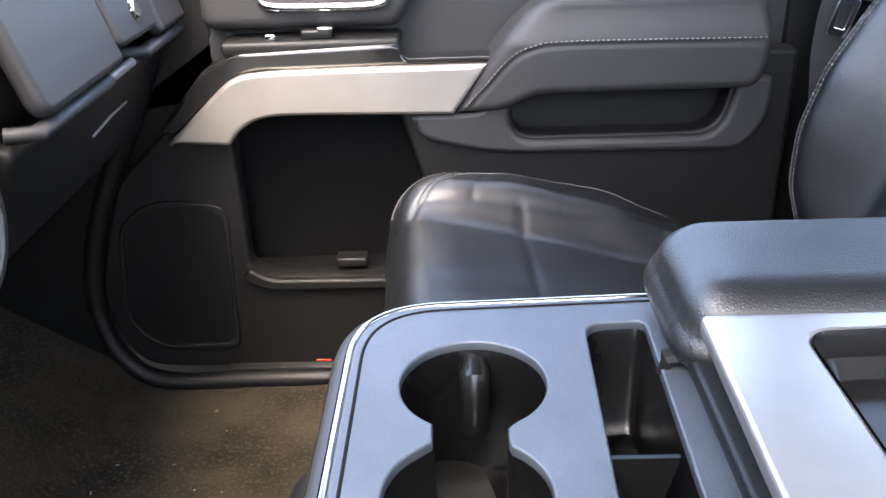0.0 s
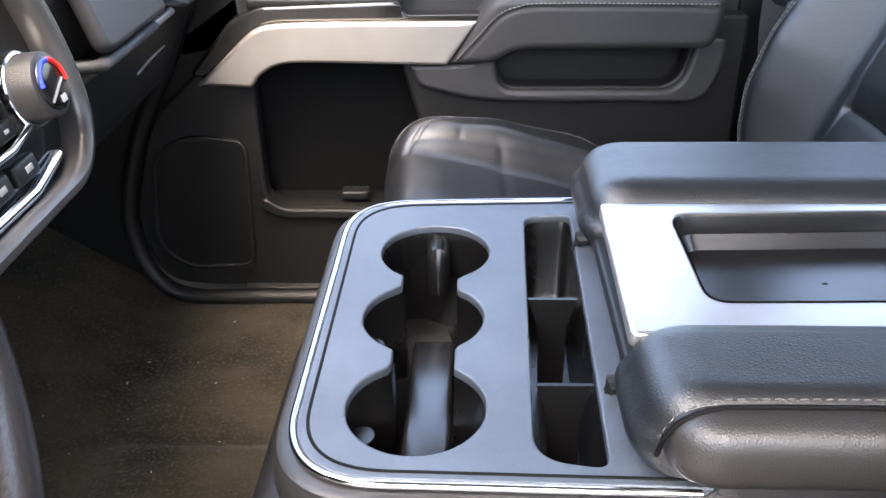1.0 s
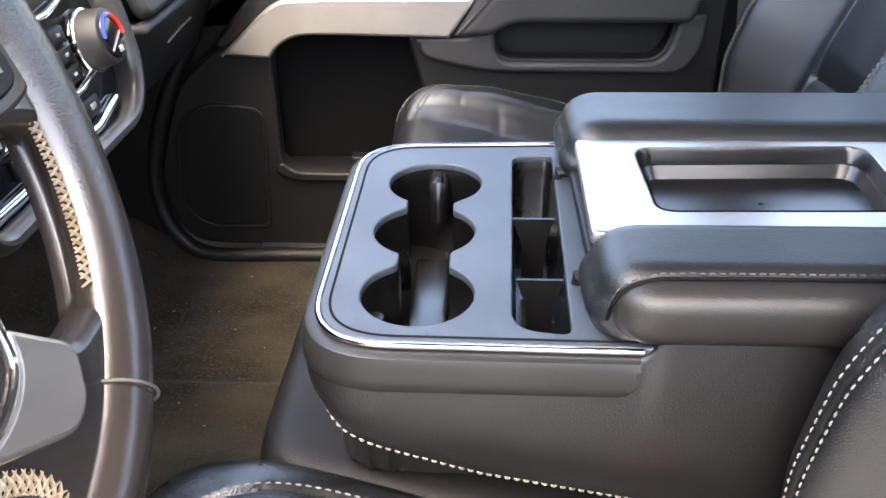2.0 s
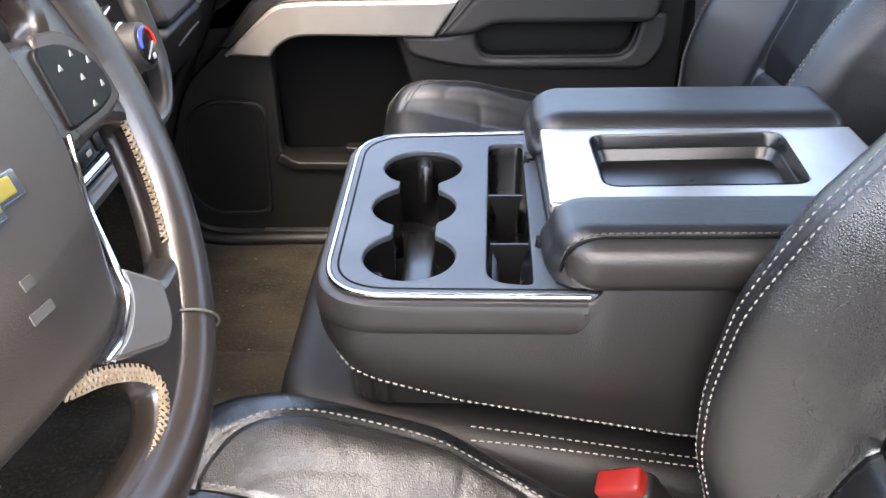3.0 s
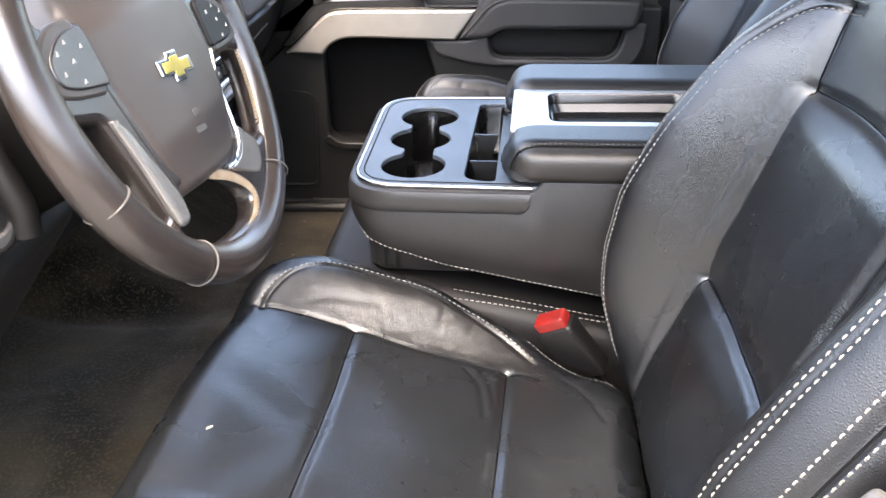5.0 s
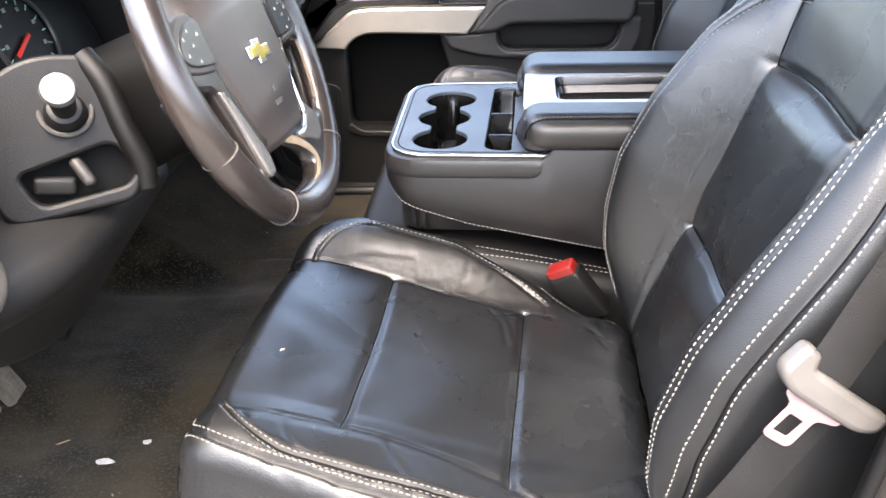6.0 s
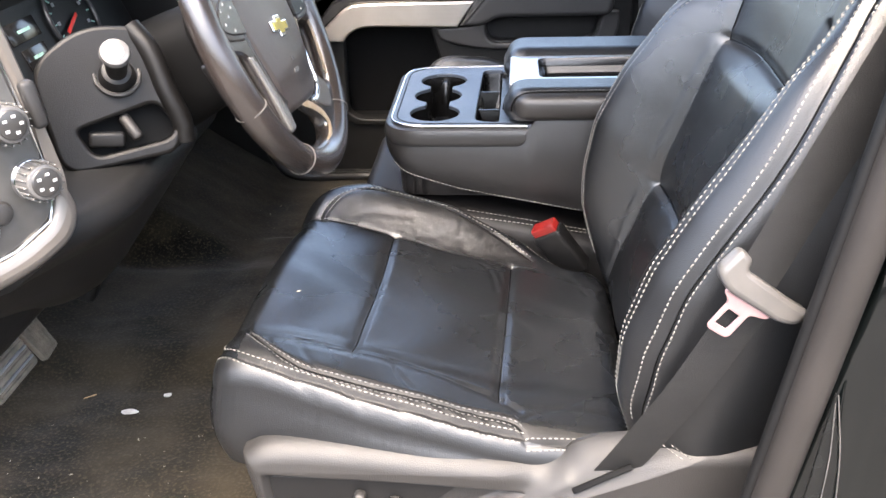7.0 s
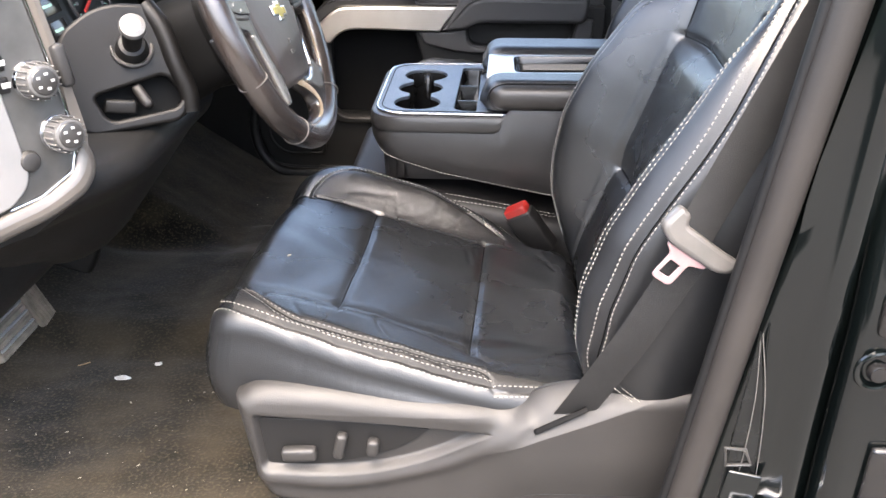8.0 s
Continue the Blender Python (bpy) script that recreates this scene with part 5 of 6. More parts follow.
        rbox("pointer", (0.030, 0.002, 0.002), S @ at(sgn * 0.118, -0.004, 0.0205) @ pose(0, 0, 0, 0, 0, 25), SILVER, k, 0.0006)
        rbox("symbol", (0.008, 0.006, 0.001), S @ at(sgn * 0.118 + 0.004, -0.012, 0.0205), WHITE, k, 0.0003)
    for row, z0 in enumerate((0.022, 0.004, -0.014)):
        for col in range(6):
            x0 = -0.075 + col * 0.028
            b = rbox("button", (0.024, 0.014, 0.008), S @ at(x0, z0, -0.006), PLASTIC_DARK, face, 0.002)
            rbox("symbol", (0.006, 0.003, 0.001), S @ at(x0, z0, -0.0018), WHITE_DIM, b, 0.0003)
    for col in range(4):
        b = rbox("button", (0.034, 0.018, 0.010), S @ at(-0.06 + col * 0.042, -0.046, -0.006), PLASTIC_DARK, face, 0.003)
        rbox("symbol", (0.010, 0.005, 0.001), S @ at(-0.058 + col * 0.042, -0.046, -0.0008), WHITE_DIM, b, 0.0003)
    # instrument cluster
    C = axes((-0.225, -0.45, 0.775), (0, 1, 0), (-0.34, 0, 0.94), (0.94, 0, 0.34))
    cl = plate("instrument_panel", [fillet([(-0.19, 0.075), (-0.20, -0.075), (0.20, -0.075), (0.19, 0.075)], 0.05)], 0.02, C @ at(0, 0, -0.012), PLASTIC_DARK, d, 0.004, "black instrument cluster")
    for gx, gr in ((0.035, 0.058),):
        tube("gauge_ring", [C @ Vector((gx + gr * math.cos(2 * math.pi * k / 48), gr * math.sin(2 * math.pi * k / 48), 0.002)) for k in range(48)], 0.0028, SATIN_DARK, cl, 8, closed=True, up=tuple(C.to_3x3() @ Vector((0, 0, 1))))
        for k in range(15):
            a = radians(-60 + k * 20)
            rbox("tick", (0.008, 0.0018, 0.001), C @ at(gx + (gr - 0.010) * math.cos(a), (gr - 0.010) * math.sin(a), 0.0) @ pose(0, 0, 0, 0, 0, math.degrees(a)), DIAL_GREEN, cl, 0)
            if k % 2 == 0:
                rbox("numeral_bar", (0.006, 0.005, 0.001), C @ at(gx + (gr - 0.020) * math.cos(a), (gr - 0.020) * math.sin(a), 0.0), WHITE_DIM, cl, 0)
        rbox("needle", (0.046, 0.0055, 0.002), C @ at(gx - 0.012, -0.006, 0.003) @ pose(0, 0, 0, 0, 0, 22), NEEDLE, cl, 0.0008, label="red gauge needle")
    for sx, sy, sw in ((-0.085, 0.012, 0.07), (-0.085, -0.022, 0.055), (-0.165, -0.01, 0.05)):
        rbox("display", (sw, 0.026, 0.002), C @ at(sx, sy, -0.001), GLOSS, cl, 0.0008)
        rbox("display_bar", (sw * 0.4, 0.004, 0.001), C @ at(sx, sy, 0.001), DIAL_GREEN, cl, 0)
    strip_loft("cluster_hood", [tuple(p) for p in fillet([(-0.30, 0.86), (-0.16, 0.885), (-0.12, 0.90), (-0.13, 0.915), (-0.30, 0.92)], 0.01, 4)], np.linspace(-0.56, -0.22, 12), PLASTIC, d,
               fn=lambda y, x, z: (0, -0.10 * ((y + 0.44) / 0.22) ** 4))
    for y in (-0.215,):
        rbox("cluster_cheek", (0.16, 0.03, 0.18), at(-0.215, y, 0.80) @ pose(0, 0, 0, 0, -16, 0), PLASTIC, d, 0.012)
    # knee panel below the column
    knee = [tuple(p) for p in fillet([(-0.32, 0.64), (-0.14, 0.645), (-0.075, 0.635), (-0.065, 0.61), (-0.15, 0.50), (-0.22, 0.41), (-0.27, 0.385), (-0.34, 0.40)], [0.03, 0.05, 0.02, 0.02, 0.08, 0.03, 0.02, 0.03], 6)]
    strip_loft("knee_panel", knee, np.linspace(-0.80, -0.30, 20), PLASTIC, d, fn=lambda y, x, z: (-0.10 * float(smooth(-0.45, -0.29, y)) - 0.05 * float(smooth(-0.66, -0.82, y)), 0.075 * float(smooth(-0.50, -0.72, y)) * float(smooth(0.60, 0.45, z))))
    return d


dash = dashboard()


def column():
    c = thing("steering_column", "dark plastic steering column shroud with a control stalk", "steering column")
    ax = Vector((math.cos(TH), 0, math.sin(TH)))
    base = Vector((0.066, -0.439, 0.772)) - ax * 0.05
    up = Vector((-math.sin(TH), 0, math.cos(TH)))
    rows = []
    for dist, sy, sz, off in ((0.0, 0.052, 0.050, 0.0), (0.004, 0.056, 0.055, 0.0), (0.04, 0.060, 0.060, 0.0), (0.045, 0.067, 0.068, -0.004), (0.10, 0.070, 0.074, -0.008), (0.16, 0.072, 0.078, -0.012), (0.26, 0.074, 0.08, -0.014)):
        ring = []
        for k in range(48):
            a = 2 * math.pi * k / 48
            q = 0.62
            cy = math.copysign(abs(math.cos(a)) ** q, math.cos(a))
            cz = math.copysign(abs(math.sin(a)) ** q, math.sin(a))
            ring.append(base - ax * dist + Vector((0, 1, 0)) * (sy * cy) + up * (sz * cz + off))
        rows.append(ring)
    put("shroud", loft("shroud", rows, SEAM_SHADE), c)
    a, b = Vector((-0.098, -0.584, 0.742)), Vector((-0.068, -0.639, 0.785))
    t = (b - a).normalized()
    m = axes(a, t.orthogonal().normalized(), t.cross(t.orthogonal().normalized()), t)
    ln = (b - a).length
    cyl("boot", 0.024, 0.018, 0.022, m @ at(0, 0, -0.006), PLASTIC_DARK, c, 40, 0.004)
    tube("boot_ring", [m @ Vector((0.0255 * math.cos(2 * math.pi * k / 40), 0.0255 * math.sin(2 * math.pi * k / 40), 0.003)) for k in range(40)], 0.003, PLASTIC_GREY, c, 8, closed=True, up=tuple(t))
    st = cyl("stalk", 0.0115, 0.0140, ln - 0.004, m, PLASTIC_DARK, c, 40, 0.004, "black control stalk with a white end cap")
    cyl("cap_ring", 0.0172, 0.0160, 0.0080, m @ at(0, 0, ln - 0.008), KNOB, st, 40, 0.002)
    cyl("cap", 0.0108, 0.0100, 0.0055, m @ at(0, 0, ln - 0.004), WHITE, st, 40, 0.002, "white stalk end cap")
    rbox("release_slot", (0.008, 0.006, 0.05), at(-0.005, -0.518, 0.765) @ pose(0, 0, 0, 0, -18, 0), SATIN_DARK, c, 0.002)


column()


def fuse_recess():
    """Recess with the brake release lever, below the stalk."""
    r = thing("release_lever_recess", "recess with its shade coloured black and a grey brake release lever under the column", "lever recess")
    n = Vector((0.449, -0.849, 0.280))
    a = Vector((0.884, 0.468, 0.0))
    b = n.cross(a)
    m = axes(Vector((-0.094, -0.59, 0.747)) - n * 0.004, tuple(a), tuple(b), tuple(n))
    out = fillet([(-0.095, 0.02), (-0.085, -0.112), (0.052, -0.104), (0.062, -0.070), (0.050, -0.03), (0.040, 0.05), (-0.03, 0.06)], [0.03, 0.03, 0.02, 0.015, 0.03, 0.02, 0.04])
    hole = fillet([(-0.060, -0.060), (-0.046, -0.095), (0.044, -0.086), (0.054, -0.071), (0.036, -0.040)], [0.010, 0.014, 0.012, 0.008, 0.012])
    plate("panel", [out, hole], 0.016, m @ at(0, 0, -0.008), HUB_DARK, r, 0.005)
    # back coloured near-black to stand for the shade in the recess
    plate("recess_back", [fillet([(-0.07, -0.105), (0.06, -0.100), (0.06, -0.03), (-0.07, -0.045)], 0.01)], 0.006, m @ at(0, 0, -0.034), SEAM_SHADE, r, 0.001)
    rbox("lever", (0.014, 0.036, 0.018), m @ at(0.002, -0.066, -0.008) @ pose(0, 0, 0, -18, 0, 24), PLASTIC_GREY, r, 0.006, label="grey brake release lever")
    rbox("pull", (0.042, 0.020, 0.014), m @ at(-0.028, -0.076, -0.016) @ pose(0, 0, 0, 10, 0, -10), PLASTIC, r, 0.005)
    tube("ridge", [m @ Vector(p) for p in catmull([(0.026, 0.052, -0.012), (0.042, 0.020, -0.004), (0.052, -0.03, -0.002), (0.062, -0.066, -0.006), (0.062, -0.092, -0.012)], 8)], 0.013, HUB_DARK, r, 16, label="rounded edge of the column panel")


fuse_recess()


def light_panel():
    """End panel of the dash with two rotary knobs."""
    p = thing("light_switch_panel", "brushed grey dash end panel with two chrome-tipped rotary knobs", "switch panel")
    m = axes((-0.12, -0.79, 0.70), (0.5665, 0.8240, 0.0), (-0.0844, 0.0580, 0.9947), (0.8197, -0.5635, 0.1025))
    outer = fillet([(-0.14, 0.19), (-0.14, -0.115), (-0.081, -0.108), (-0.015, -0.100), (0.030, -0.083), (0.047, -0.055), (0.034, 0.0), (0.036, 0.07), (0.022, 0.19)], [0.02, 0.02, 0.03, 0.04, 0.02, 0.02, 0.06, 0.06, 0.02])
    mid = fillet([(-0.12, 0.17), (-0.12, -0.085), (-0.068, -0.078), (-0.030, -0.074), (0.014, -0.057), (0.029, -0.022), (0.023, 0.045), (0.008, 0.17)], [0.02, 0.02, 0.03, 0.03, 0.015, 0.02, 0.05, 0.02])
    plate("bezel", [outer, mid], 0.05, m @ at(0, 0, -0.018), SATIN_BROWN, p, 0.011, "curved brown-grey satin bezel")
    plate("body", [outer], 0.12, m @ at(0, 0, -0.100), PLASTIC, p, 0.02)
    plate("face", [mid], 0.02, m @ at(0, 0, -0.012), SATIN_GREY, p, 0.003, "grey brushed switch face")
    plate("silver_inlay", [fillet([(-0.118, 0.064), (-0.043, 0.064), (-0.036, -0.052), (-0.064, -0.074), (-0.118, -0.080)], [0.006, 0.01, 0.02, 0.012, 0.006])], 0.006, m @ at(0, 0, -0.0012), SILVER, p, 0.002, "satin silver inlay")
    tube("edge_line", [m @ Vector((x, y, 0.0)) for x, y in ((0.008, 0.17), (0.022, 0.05), (0.027, -0.02), (0.013, -0.055), (-0.03, -0.073), (-0.068, -0.077))], 0.0018, CHROME, p, 8, up=(0.8, -0.5, 0.1))
    for x, y in ((-0.004, 0.056), (0.010, -0.008)):
        k = cyl("knob", 0.0205, 0.0185, 0.030, m @ at(x, y, -0.004), KNOB, p, 40, 0.004, "grey rotary knob with white symbols")
        cyl("knob_ring", 0.0225, 0.0215, 0.006, m @ at(x, y, -0.003), CHROME, k, 40, 0.002)
        for j in range(18):
            a = 2 * math.pi * j / 18
            rbox("rib", (0.0026, 0.0022, 0.020), m @ at(x + 0.0203 * math.cos(a), y + 0.0203 * math.sin(a), 0.013) @ pose(0, 0, 0, 0, 0, math.degrees(a)), KNOB, k, 0.0008, 1)
        cyl("cap", 0.015, 0.014, 0.002, m @ at(x, y, 0.0255), SATIN_DARK, k, 32, 0.0006)
        for j in range(5):
            a = 2 * math.pi * j / 5
            rbox("symbol", (0.0042, 0.003, 0.001), m @ at(x + 0.0085 * math.cos(a), y + 0.0085 * math.sin(a), 0.0278), WHITE, k, 0.0003)
    cyl("dimmer_wheel", 0.013, 0.011, 0.010, m @ at(-0.032, -0.030, -0.004), PLASTIC_GREY, p, 28, 0.003)
    rbox("slider", (0.016, 0.05, 0.016), m @ at(0.030, 0.066, 0.006) @ pose(0, 0, 0, 0, 0, 4), PLASTIC_GREY, p, 0.006)
    for j in range(3):
        rbox("button", (0.030, 0.018, 0.008), m @ at(-0.045, 0.105 - j * 0.024, -0.002), PLASTIC_DARK, p, 0.003)
        rbox("symbol", (0.010, 0.006, 0.001), m @ at(-0.035, 0.105 - j * 0.024, 0.0025), WHITE, p, 0.0003)


light_panel()


# ---- pedals ----
def pedals():
    b = thing("brake_pedal", "dusty ribbed rubber brake pedal on a steel arm", "pedal")
    m = axes((-0.487, -0.412, 0.185), (0, 1, 0), (-0.37, 0.0, 0.93), (0.93, 0.0, 0.37)) @ pose(0, 0, 0, 0, 0, 0)
    plate("pad", [fillet([(-0.075, -0.035), (0.055, -0.035), (0.050, 0.035), (-0.075, 0.035)], 0.010)], 0.018, m, PEDAL_RUBBER, b, 0.004)
    for k in range(6):
        rbox("rib", (0.115, 0.005, 0.006), m @ at(-0.01, -0.027 + k * 0.0108, 0.010), SILVER if k % 2 else PEDAL_RUBBER, b, 0.002)
    tube("arm", [(-0.53, -0.41, 0.165), (-0.60, -0.41, 0.30), (-0.66, -0.42, 0.50)], 0.012, PLASTIC_DARK, b, 10)
    a = thing("accelerator_pedal", "dusty cross-hatched rubber accelerator pedal", "pedal")
    m = axes((-0.507, -0.290, 0.163), (0, 1, 0), (-0.37, 0.0, 0.93), (0.93, 0.0, 0.37)) @ pose(0, 0, 0, 0, 0, 6)
    plate("pad", [fillet([(-0.026, -0.045), (0.026, -0.045), (0.030, 0.05), (-0.030, 0.05)], 0.010)], 0.012, m, PEDAL_RUBBER, a, 0.003)
    for k in range(8):
        rbox("rib", (0.046, 0.003, 0.003), m @ at(0, -0.036 + k * 0.0105, 0.007), PEDAL_RUBBER, a, 0.001, 1)
    for k in range(5):
        rbox("rib", (0.003, 0.085, 0.003), m @ at(-0.020 + k * 0.010, 0.0, 0.0072), PEDAL_RUBBER, a, 0.001, 1)
    tube("arm", [(-0.54, -0.29, 0.17), (-0.60, -0.29, 0.26), (-0.64, -0.29, 0.46)], 0.010, PLASTIC_DARK, a, 10)


pedals()


# ---- belts ----
def ribbon(name, mid, across, thick, mat, parent, label=""):
    """A strap along a line; across gives its half-width direction at each point."""
    rows = []
    for p, c in zip(mid, across):
        p, c = Vector(p), Vector(c)
        rows.append([p - c, p - c * 0.0 + Vector((0, -thick, 0)), p + c, p + Vector((0, thick, 0))])
    return put(name, loft(name, rows, mat, sharp=80), parent, label)


def driver_belt():
    b = thing("seat_belt", "grey-black webbing seat belt with latch plate beside the driver seat", "seat belt")
    low = [(0.497, -0.764, 0.292), (0.520, -0.782, 0.350), (0.560, -0.800, 0.440), (0.595, -0.806, 0.520), (0.622, -0.808, 0.580)]
    low = catmull(low, 8)
    acr = []
    for k in range(len(low)):
        d = (low[min(k + 1, len(low) - 1)] - low[max(k - 1, 0)]).normalized()
        s = d.cross(Vector((0.12, -1, 0.15))).normalized()
        acr.append(s * 0.0235)
    ribbon("lower_webbing", low, acr, 0.0012, WEBBING, b)
    hi = catmull([(0.612, -0.812, 0.588), (0.650, -0.806, 0.680), (0.692, -0.800, 0.780), (0.748, -0.795, 0.92), (0.785, -0.79, 1.02)], 8)
    acr = []
    for k in range(len(hi)):
        d = (hi[min(k + 1, len(hi) - 1)] - hi[max(k - 1, 0)]).normalized()
        s = d.cross(Vector((0.25, -1, 0.2))).normalized()
        acr.append(s * 0.0245)
    ribbon("upper_webbing", hi, acr, 0.0014, WEBBING, b)
    # latch plate: moulded bar and steel tongue
    e = Vector((0.80, -0.10, -0.56)).normalized()
    o = Vector((0.618, -0.815, 0.582))
    n = Vector((0.10, -0.98, 0.15)).normalized()
    f = n.cross(e).normalized()
    m = axes(o, tuple(e), tuple(f), tuple(n))
    bar = fillet([(-0.046, 0.026), (-0.050, -0.006), (-0.030, -0.016), (0.034, -0.013), (0.050, -0.004), (0.050, 0.014), (0.030, 0.012), (-0.026, 0.012), (-0.030, 0.024)], [0.010, 0.010, 0.008, 0.008, 0.010, 0.008, 0.004, 0.004, 0.006])
    lp = plate("latch_cover", [bar], 0.020, m, PLASTIC_LIGHT, b, 0.006, "pale grey plastic latch cover")
    tongue = fillet([(-0.030, -0.010), (0.026, -0.010), (0.022, -0.018), (0.006, -0.024), (0.004, -0.056), (-0.022, -0.058), (-0.020, -0.024), (-0.030, -0.018)], [0.002, 0.002, 0.003, 0.004, 0.007, 0.007, 0.004, 0.003])
    slot = fillet([(-0.015, -0.030), (-0.001, -0.030), (-0.003, -0.048), (-0.017, -0.049)], 0.002)
    plate("tongue", [tongue, slot], 0.003, m @ at(0, 0, 0.002), PINK_METAL, lp, 0.0008, "bare steel tongue")
    return b


driver_belt()


def buckle():
    b = thing("belt_buckle", "black belt buckle with a red release button beside the console", "belt buckle")
    ax = Vector((0.57, 0.05, -0.82)).normalized()
    n = Vector((-0.30, -0.93, -0.20)).normalized()
    s = n.cross(ax).normalized()
    n = ax.cross(s).normalized()
    o = Vector((0.437, -0.236, 0.362))
    m = axes(o, tuple(s), tuple(ax), tuple(n))
    rbox("body", (0.054, 0.096, 0.032), m @ at(0, 0.053, 0), PLASTIC_DARK, b, 0.006)
    rbox("release_button", (0.046, 0.026, 0.025), m @ at(0, 0.004, 0.0), RED, b, 0.004, label="red release button")
    rbox("collar", (0.053, 0.012, 0.031), m @ at(0, 0.018, 0), PLASTIC_DARK, b, 0.003)
    for k, wd in ((0.050, 0.016), (0.066, 0.020)):
        rbox("mark_bar", (wd, 0.004, 0.001), m @ at(0, k, 0.0152), GREY_PRINT, b, 0)
    tube("stem", [m @ Vector((0, 0.09, 0)), m @ Vector((0, 0.16, 0))], 0.014, PLASTIC_DARK, b, 10, flat=0.5)


buckle()


def passenger_belt():
    b = thing("passenger_belt", "dark webbing belt with a pale latch plate beside the passenger seat", "seat belt")
    pts = catmull([(0.77, 0.82, 0.30), (0.76, 0.83, 0.45), (0.755, 0.835, 0.58), (0.79, 0.83, 0.85), (0.80, 0.82, 1.02)], 8)
    ribbon("webbing", pts, [Vector((0.022, -0.006, 0)) for _ in pts], 0.0012, WEBBING, b)
    m = axes((0.752, 0.805, 0.585), (0.95, -0.3, 0), (0, 0, 1), (0.3, -0.95, 0)) @ pose(0, 0, 0, 0, 0, -14)
    ol = fillet([(-0.013, -0.030), (0.013, -0.030), (0.013, 0.024), (-0.013, 0.024)], 0.006)
    il = fillet([(-0.007, -0.018), (0.007, -0.018), (0.007, 0.014), (-0.007, 0.014)], 0.003)
    plate("tongue", [ol, il], 0.004, m, CHROME, b, 0.001)
    rbox("latch_cover", (0.05, 0.02, 0.016), m @ at(0, 0.034, 0), PLASTIC_LIGHT, b, 0.005)


passenger_belt()


# ---- door pillar on the driver side ----
def pillar():
    p = thing("door_pillar", "dark painted door pillar with a rubber seal and chrome striker", "car pillar")
    def band(name, xs, ys, mat, label="", r=0.006):
        """An upright moulding that leans back with height: (x, y) outline carried up."""
        rows = []
        ol = fillet(list(zip(xs, ys)), r, 4)
        for z in np.linspace(-0.10, 1.14, 26):
            dx = 0.10 * (z - 0.25) + 0.02 * ((z - 0.25) / 0.6) ** 2
            rows.append([(a + dx, b_, z) for a, b_ in ol])
        return put(name, loft(name, rows, mat, sharp=50), p, label)
    tube("seal", [(0.632 + 0.078 * (z - 0.25) / 0.6, -0.865, z) for z in np.linspace(-0.05, 1.12, 40)], 0.0185, RUBBER, p, 16, label="thick brown-grey rubber door seal")
    tube("seal_lip", [(0.613 + 0.078 * (z - 0.25) / 0.6, -0.858, z) for z in np.linspace(-0.05, 1.12, 40)], 0.007, PLASTIC_DARK, p, 10)
    band("inner_trim", (0.64, 0.80, 0.80, 0.64), (-0.80, -0.80, -0.845, -0.845), PLASTIC_DARK)
    rows = []
    for z in np.linspace(-0.12, 1.14, 30):
        x0 = 0.640 + 0.078 * (z - 0.25) / 0.6
        sec = [(x0, -0.845), (x0 + 0.012, -0.868), (0.700, -0.876), (0.726, -0.880), (0.736, -0.892), (0.744, -0.899), (0.753, -0.899), (0.760, -0.890), (0.762, -0.872), (0.790, -0.868), (0.80, -0.845)]
        rows.append([(max(a, x0 + 0.002 * k) + 0.02 * ((z - 0.3) / 0.8) ** 2, b_, z) for k, (a, b_) in enumerate(sec)])
    put("painted_pillar", loft("painted_pillar", rows, PAINT, sharp=70), p, "glossy dark painted pillar with a raised edge")
    flap = fillet([(0.682, 0.515), (0.700, 0.42), (0.708, 0.30), (0.700, 0.20), (0.668, 0.20), (0.672, 0.33)], 0.008)
    plate("film_flap", [flap], 0.003, axes((0, -0.881, 0), (1, 0, 0), (0, 0, 1), (0, -1, 0)), FILM, p, 0.001, "grey protective film flap")
    for ln in (((0.684, 0.51), (0.701, 0.42), (0.709, 0.30), (0.701, 0.20)), ((0.683, 0.50), (0.690, 0.42), (0.689, 0.33), (0.682, 0.24))):
        tube("film_edge", [(x, -0.8835, z) for x, z in line2(ln)], 0.0007, PLASTIC_LIGHT, p, 6, up=(0, -1, 0))
    s = rbox("striker_plate", (0.04, 0.006, 0.075), at(0.690, -0.888, 0.28) @ pose(0, 0, 0, 0, 6, -8), PAINT, p, 0.006)
    tube("striker", [(0.680, -0.888, 0.262), (0.682, -0.915, 0.262), (0.712, -0.915, 0.262), (0.716, -0.888, 0.262)], 0.006, CHROME, s, 10, label="chrome door striker")
    tube("bracket", [(0.666, -0.886, 0.352), (0.690, -0.886, 0.350), (0.699, -0.886, 0.328), (0.670, -0.886, 0.326)], 0.0022, SATIN_DARK, p, 8, closed=True, up=(0, -1, 0), label="thin grey wire bracket")
    d = thing("rear_door", "dark glossy painted rear door edge with a hinge bolt", "car door")
    ol = fillet([(0.770, -0.885), (0.782, -0.912), (1.75, -0.925), (1.75, -0.86), (0.780, -0.86)], [0.012, 0.02, 0.01, 0.01, 0.01], 5)
    rows = [[(a + 0.02 * ((z - 0.3) / 0.8) ** 2, b_ + 0.9 * max(0.0, z - 0.50) ** 2, z) for a, b_ in ol] for z in np.linspace(-0.15, 0.86, 34)]
    put("door_skin", loft("door_skin", rows, PAINT, sharp=50), d)
    cyl("hinge_bolt", 0.012, 0.010, 0.010, axes((0.800, -0.912, 0.485), (1, 0, 0), (0, 0, 1), (0, -1, 0)), GLOSS, d, 24)
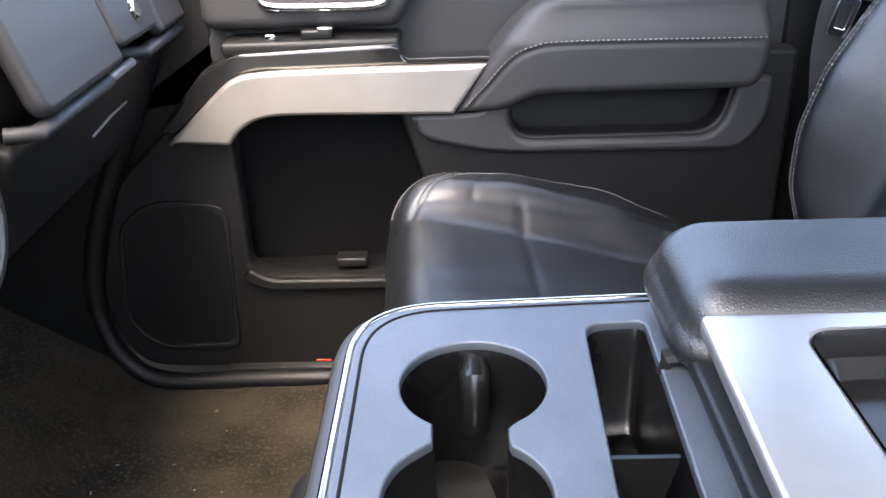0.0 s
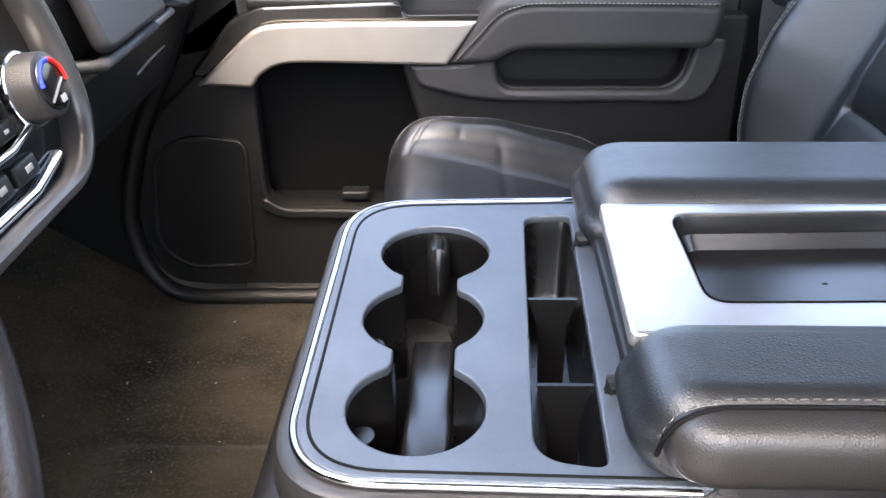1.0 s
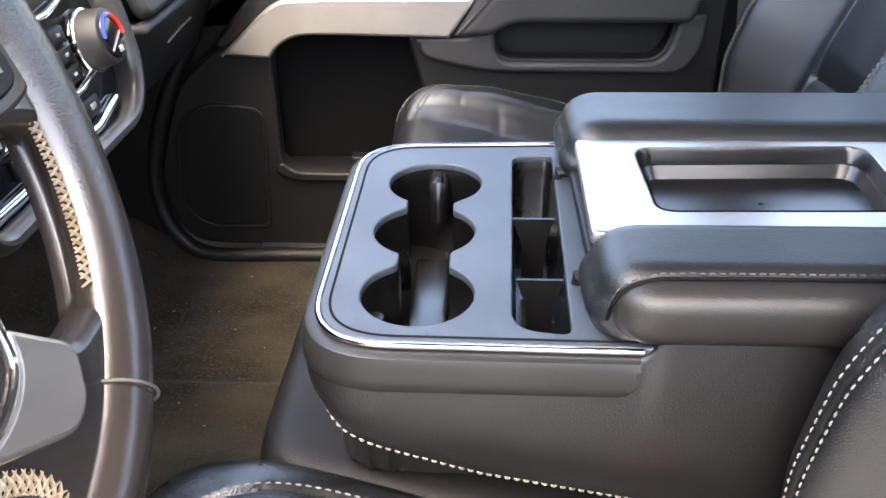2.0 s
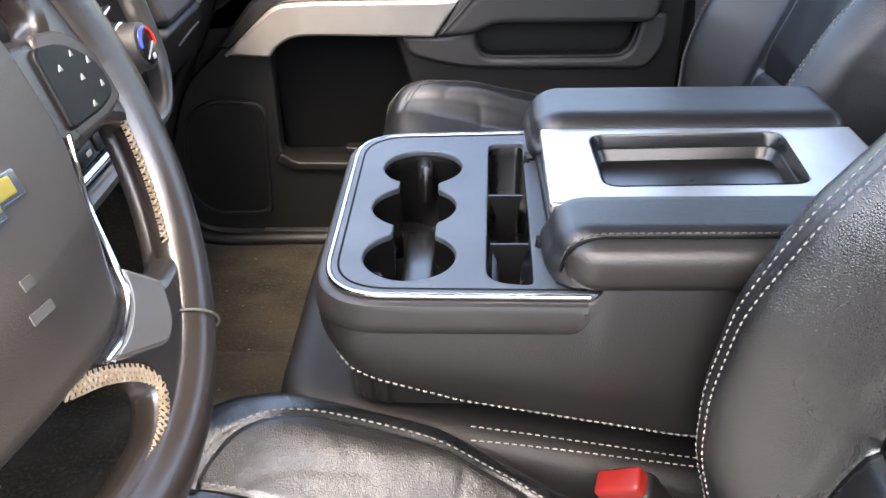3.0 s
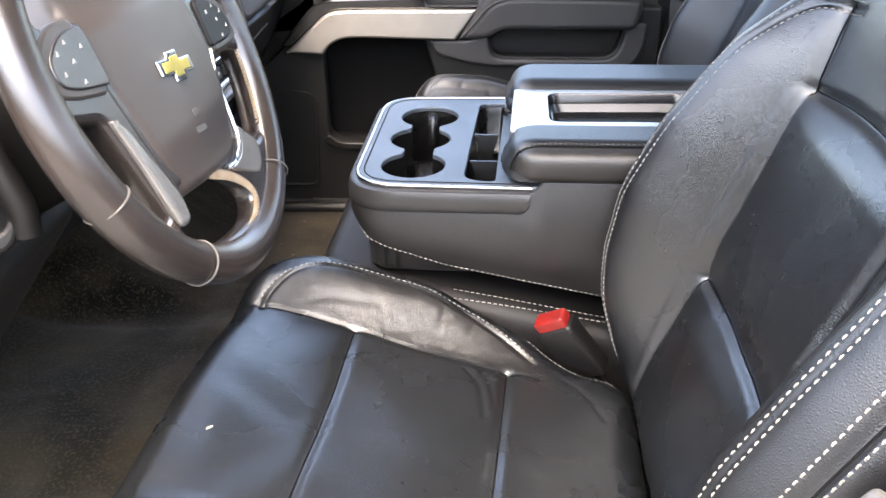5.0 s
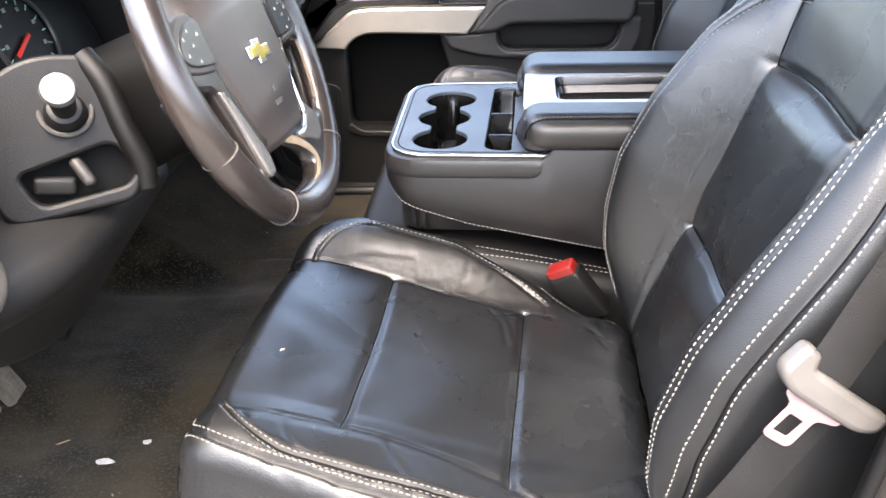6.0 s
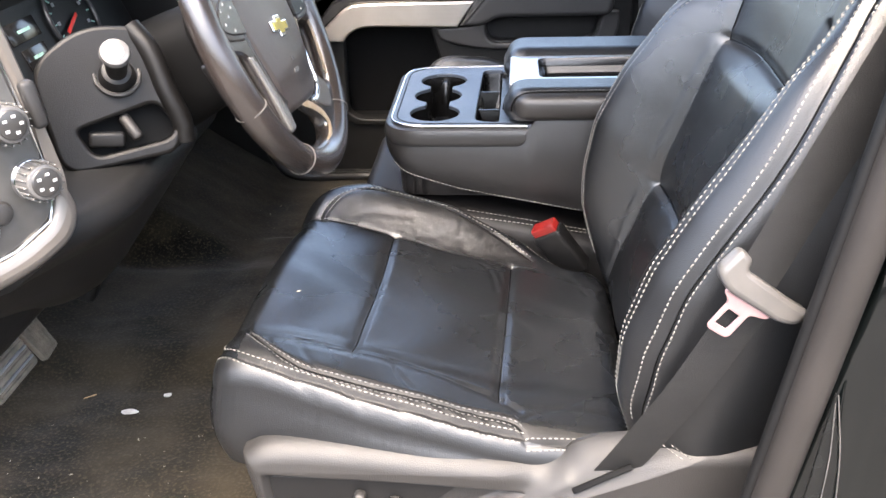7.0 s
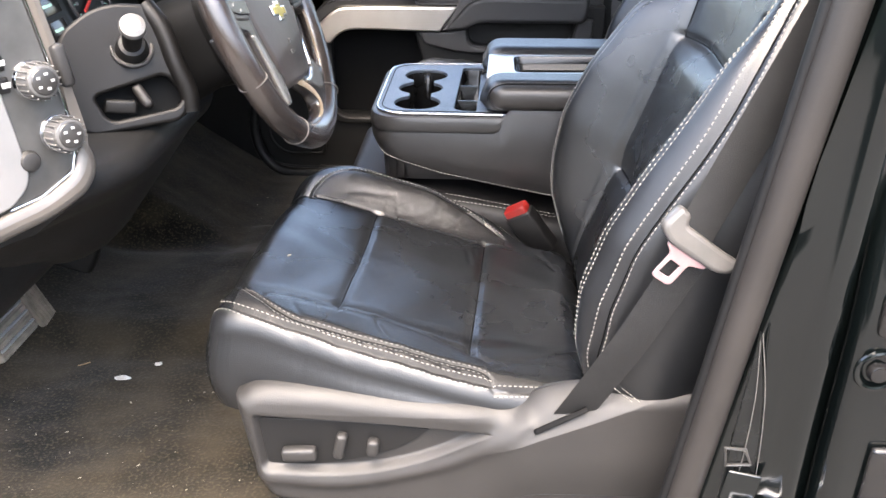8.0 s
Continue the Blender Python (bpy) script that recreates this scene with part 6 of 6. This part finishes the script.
    tube("bolt_ring", [(0.799 + 0.022 * math.cos(2 * math.pi * k / 32), -0.9155, 0.487 + 0.022 * math.sin(2 * math.pi * k / 32)) for k in range(32)], 0.0035, PAINT, d, 8, closed=True, up=(0, -1, 0))
    rbox("hinge_leaf", (0.05, 0.014, 0.045), at(0.812, -0.916, 0.553), GLOSS, d, 0.012, 4)
    rbox("lower_cover", (0.06, 0.012, 0.16), at(0.845, -0.918, 0.305), GLOSS, d, 0.010, 4)


pillar()


# ---- litter on the carpet ----
def flake(name, x, y, size, mat, label, long=1.6, turn=0.0):
    rnd = random.Random(int(1000 * (x + 3 * y)))
    n = 9
    pts = [(size * long * math.cos(2 * math.pi * k / n) * rnd.uniform(0.6, 1.1), size * math.sin(2 * math.pi * k / n) * rnd.uniform(0.5, 1.1)) for k in range(n)]
    ob = plate(name, [pts], 0.0016, at(x, y, floor_height(x, y) + 0.003) @ pose(0, 0, 0, rnd.uniform(-8, 8), rnd.uniform(-8, 8), turn), mat)
    return tagged(ob, label, "litter", "scraps on the carpet")


flake("paper_scrap", -0.348, -0.313, 0.0095, PAPER, "torn white paper scrap on the carpet", 2.2, 0)
flake("paper_scrap", -0.296, -0.256, 0.0065, PAPER, "small white paper scrap on the carpet", 1.5, 30)
flake("paper_scrap", -0.205, -0.215, 0.0028, PAPER, "tiny white crumb on the carpet", 1.2)
flake("straw_bit", -0.451, -0.263, 0.0016, STRAW, "short dry straw bit on the carpet", 8, 35)
lint = plate("lint_speck", [fillet([(-0.0045, -0.0014), (0.001, -0.002), (0.0045, 0.001), (-0.0015, 0.002)], 0.0006)], 0.0008,
             at(0.072, -0.522, float(cushion_top(0.072, -0.072)) + 0.0004) @ pose(0, 0, 0, 0, 6, 40), STRAW_PALE)
tagged(lint, "small pale lint speck on the driver seat cushion", "litter", "scraps on the carpet")
rnd = random.Random(5)
specks_v, specks_f = [], []
for k in range(150):
    x, y = (rnd.uniform(-0.55, 0.0), rnd.triangular(-0.76, -0.28, -0.66)) if k < 95 else (rnd.uniform(-0.55, 0.05), rnd.uniform(0.30, 0.80))
    s = 0.0004 + 0.0012 * rnd.random() ** 3 * (2.2 if rnd.random() < 0.15 else 1)
    z = floor_height(x, y) + 0.002
    a = rnd.uniform(0, 6.28)
    n0 = len(specks_v)
    lx, ly = s * rnd.uniform(1, 3) * math.cos(a), s * rnd.uniform(1, 3) * math.sin(a)
    specks_v += [(x - lx - ly * 0.4, y - ly + lx * 0.4, z), (x - lx + ly * 0.4, y - ly - lx * 0.4, z), (x + lx + ly * 0.3, y + ly - lx * 0.3, z), (x + lx - ly * 0.3, y + ly + lx * 0.3, z), (x, y, z + s)]
    specks_f += [(n0, n0 + 1, n0 + 4), (n0 + 1, n0 + 2, n0 + 4), (n0 + 2, n0 + 3, n0 + 4), (n0 + 3, n0, n0 + 4), (n0 + 3, n0 + 2, n0 + 1, n0)]
tagged(put("carpet_crumbs", mesh_of("carpet_crumbs", specks_v, specks_f, STRAW_PALE, smooth=False)), "pale crumbs and grit strewn over the carpet", "crumbs", kind="stuff")
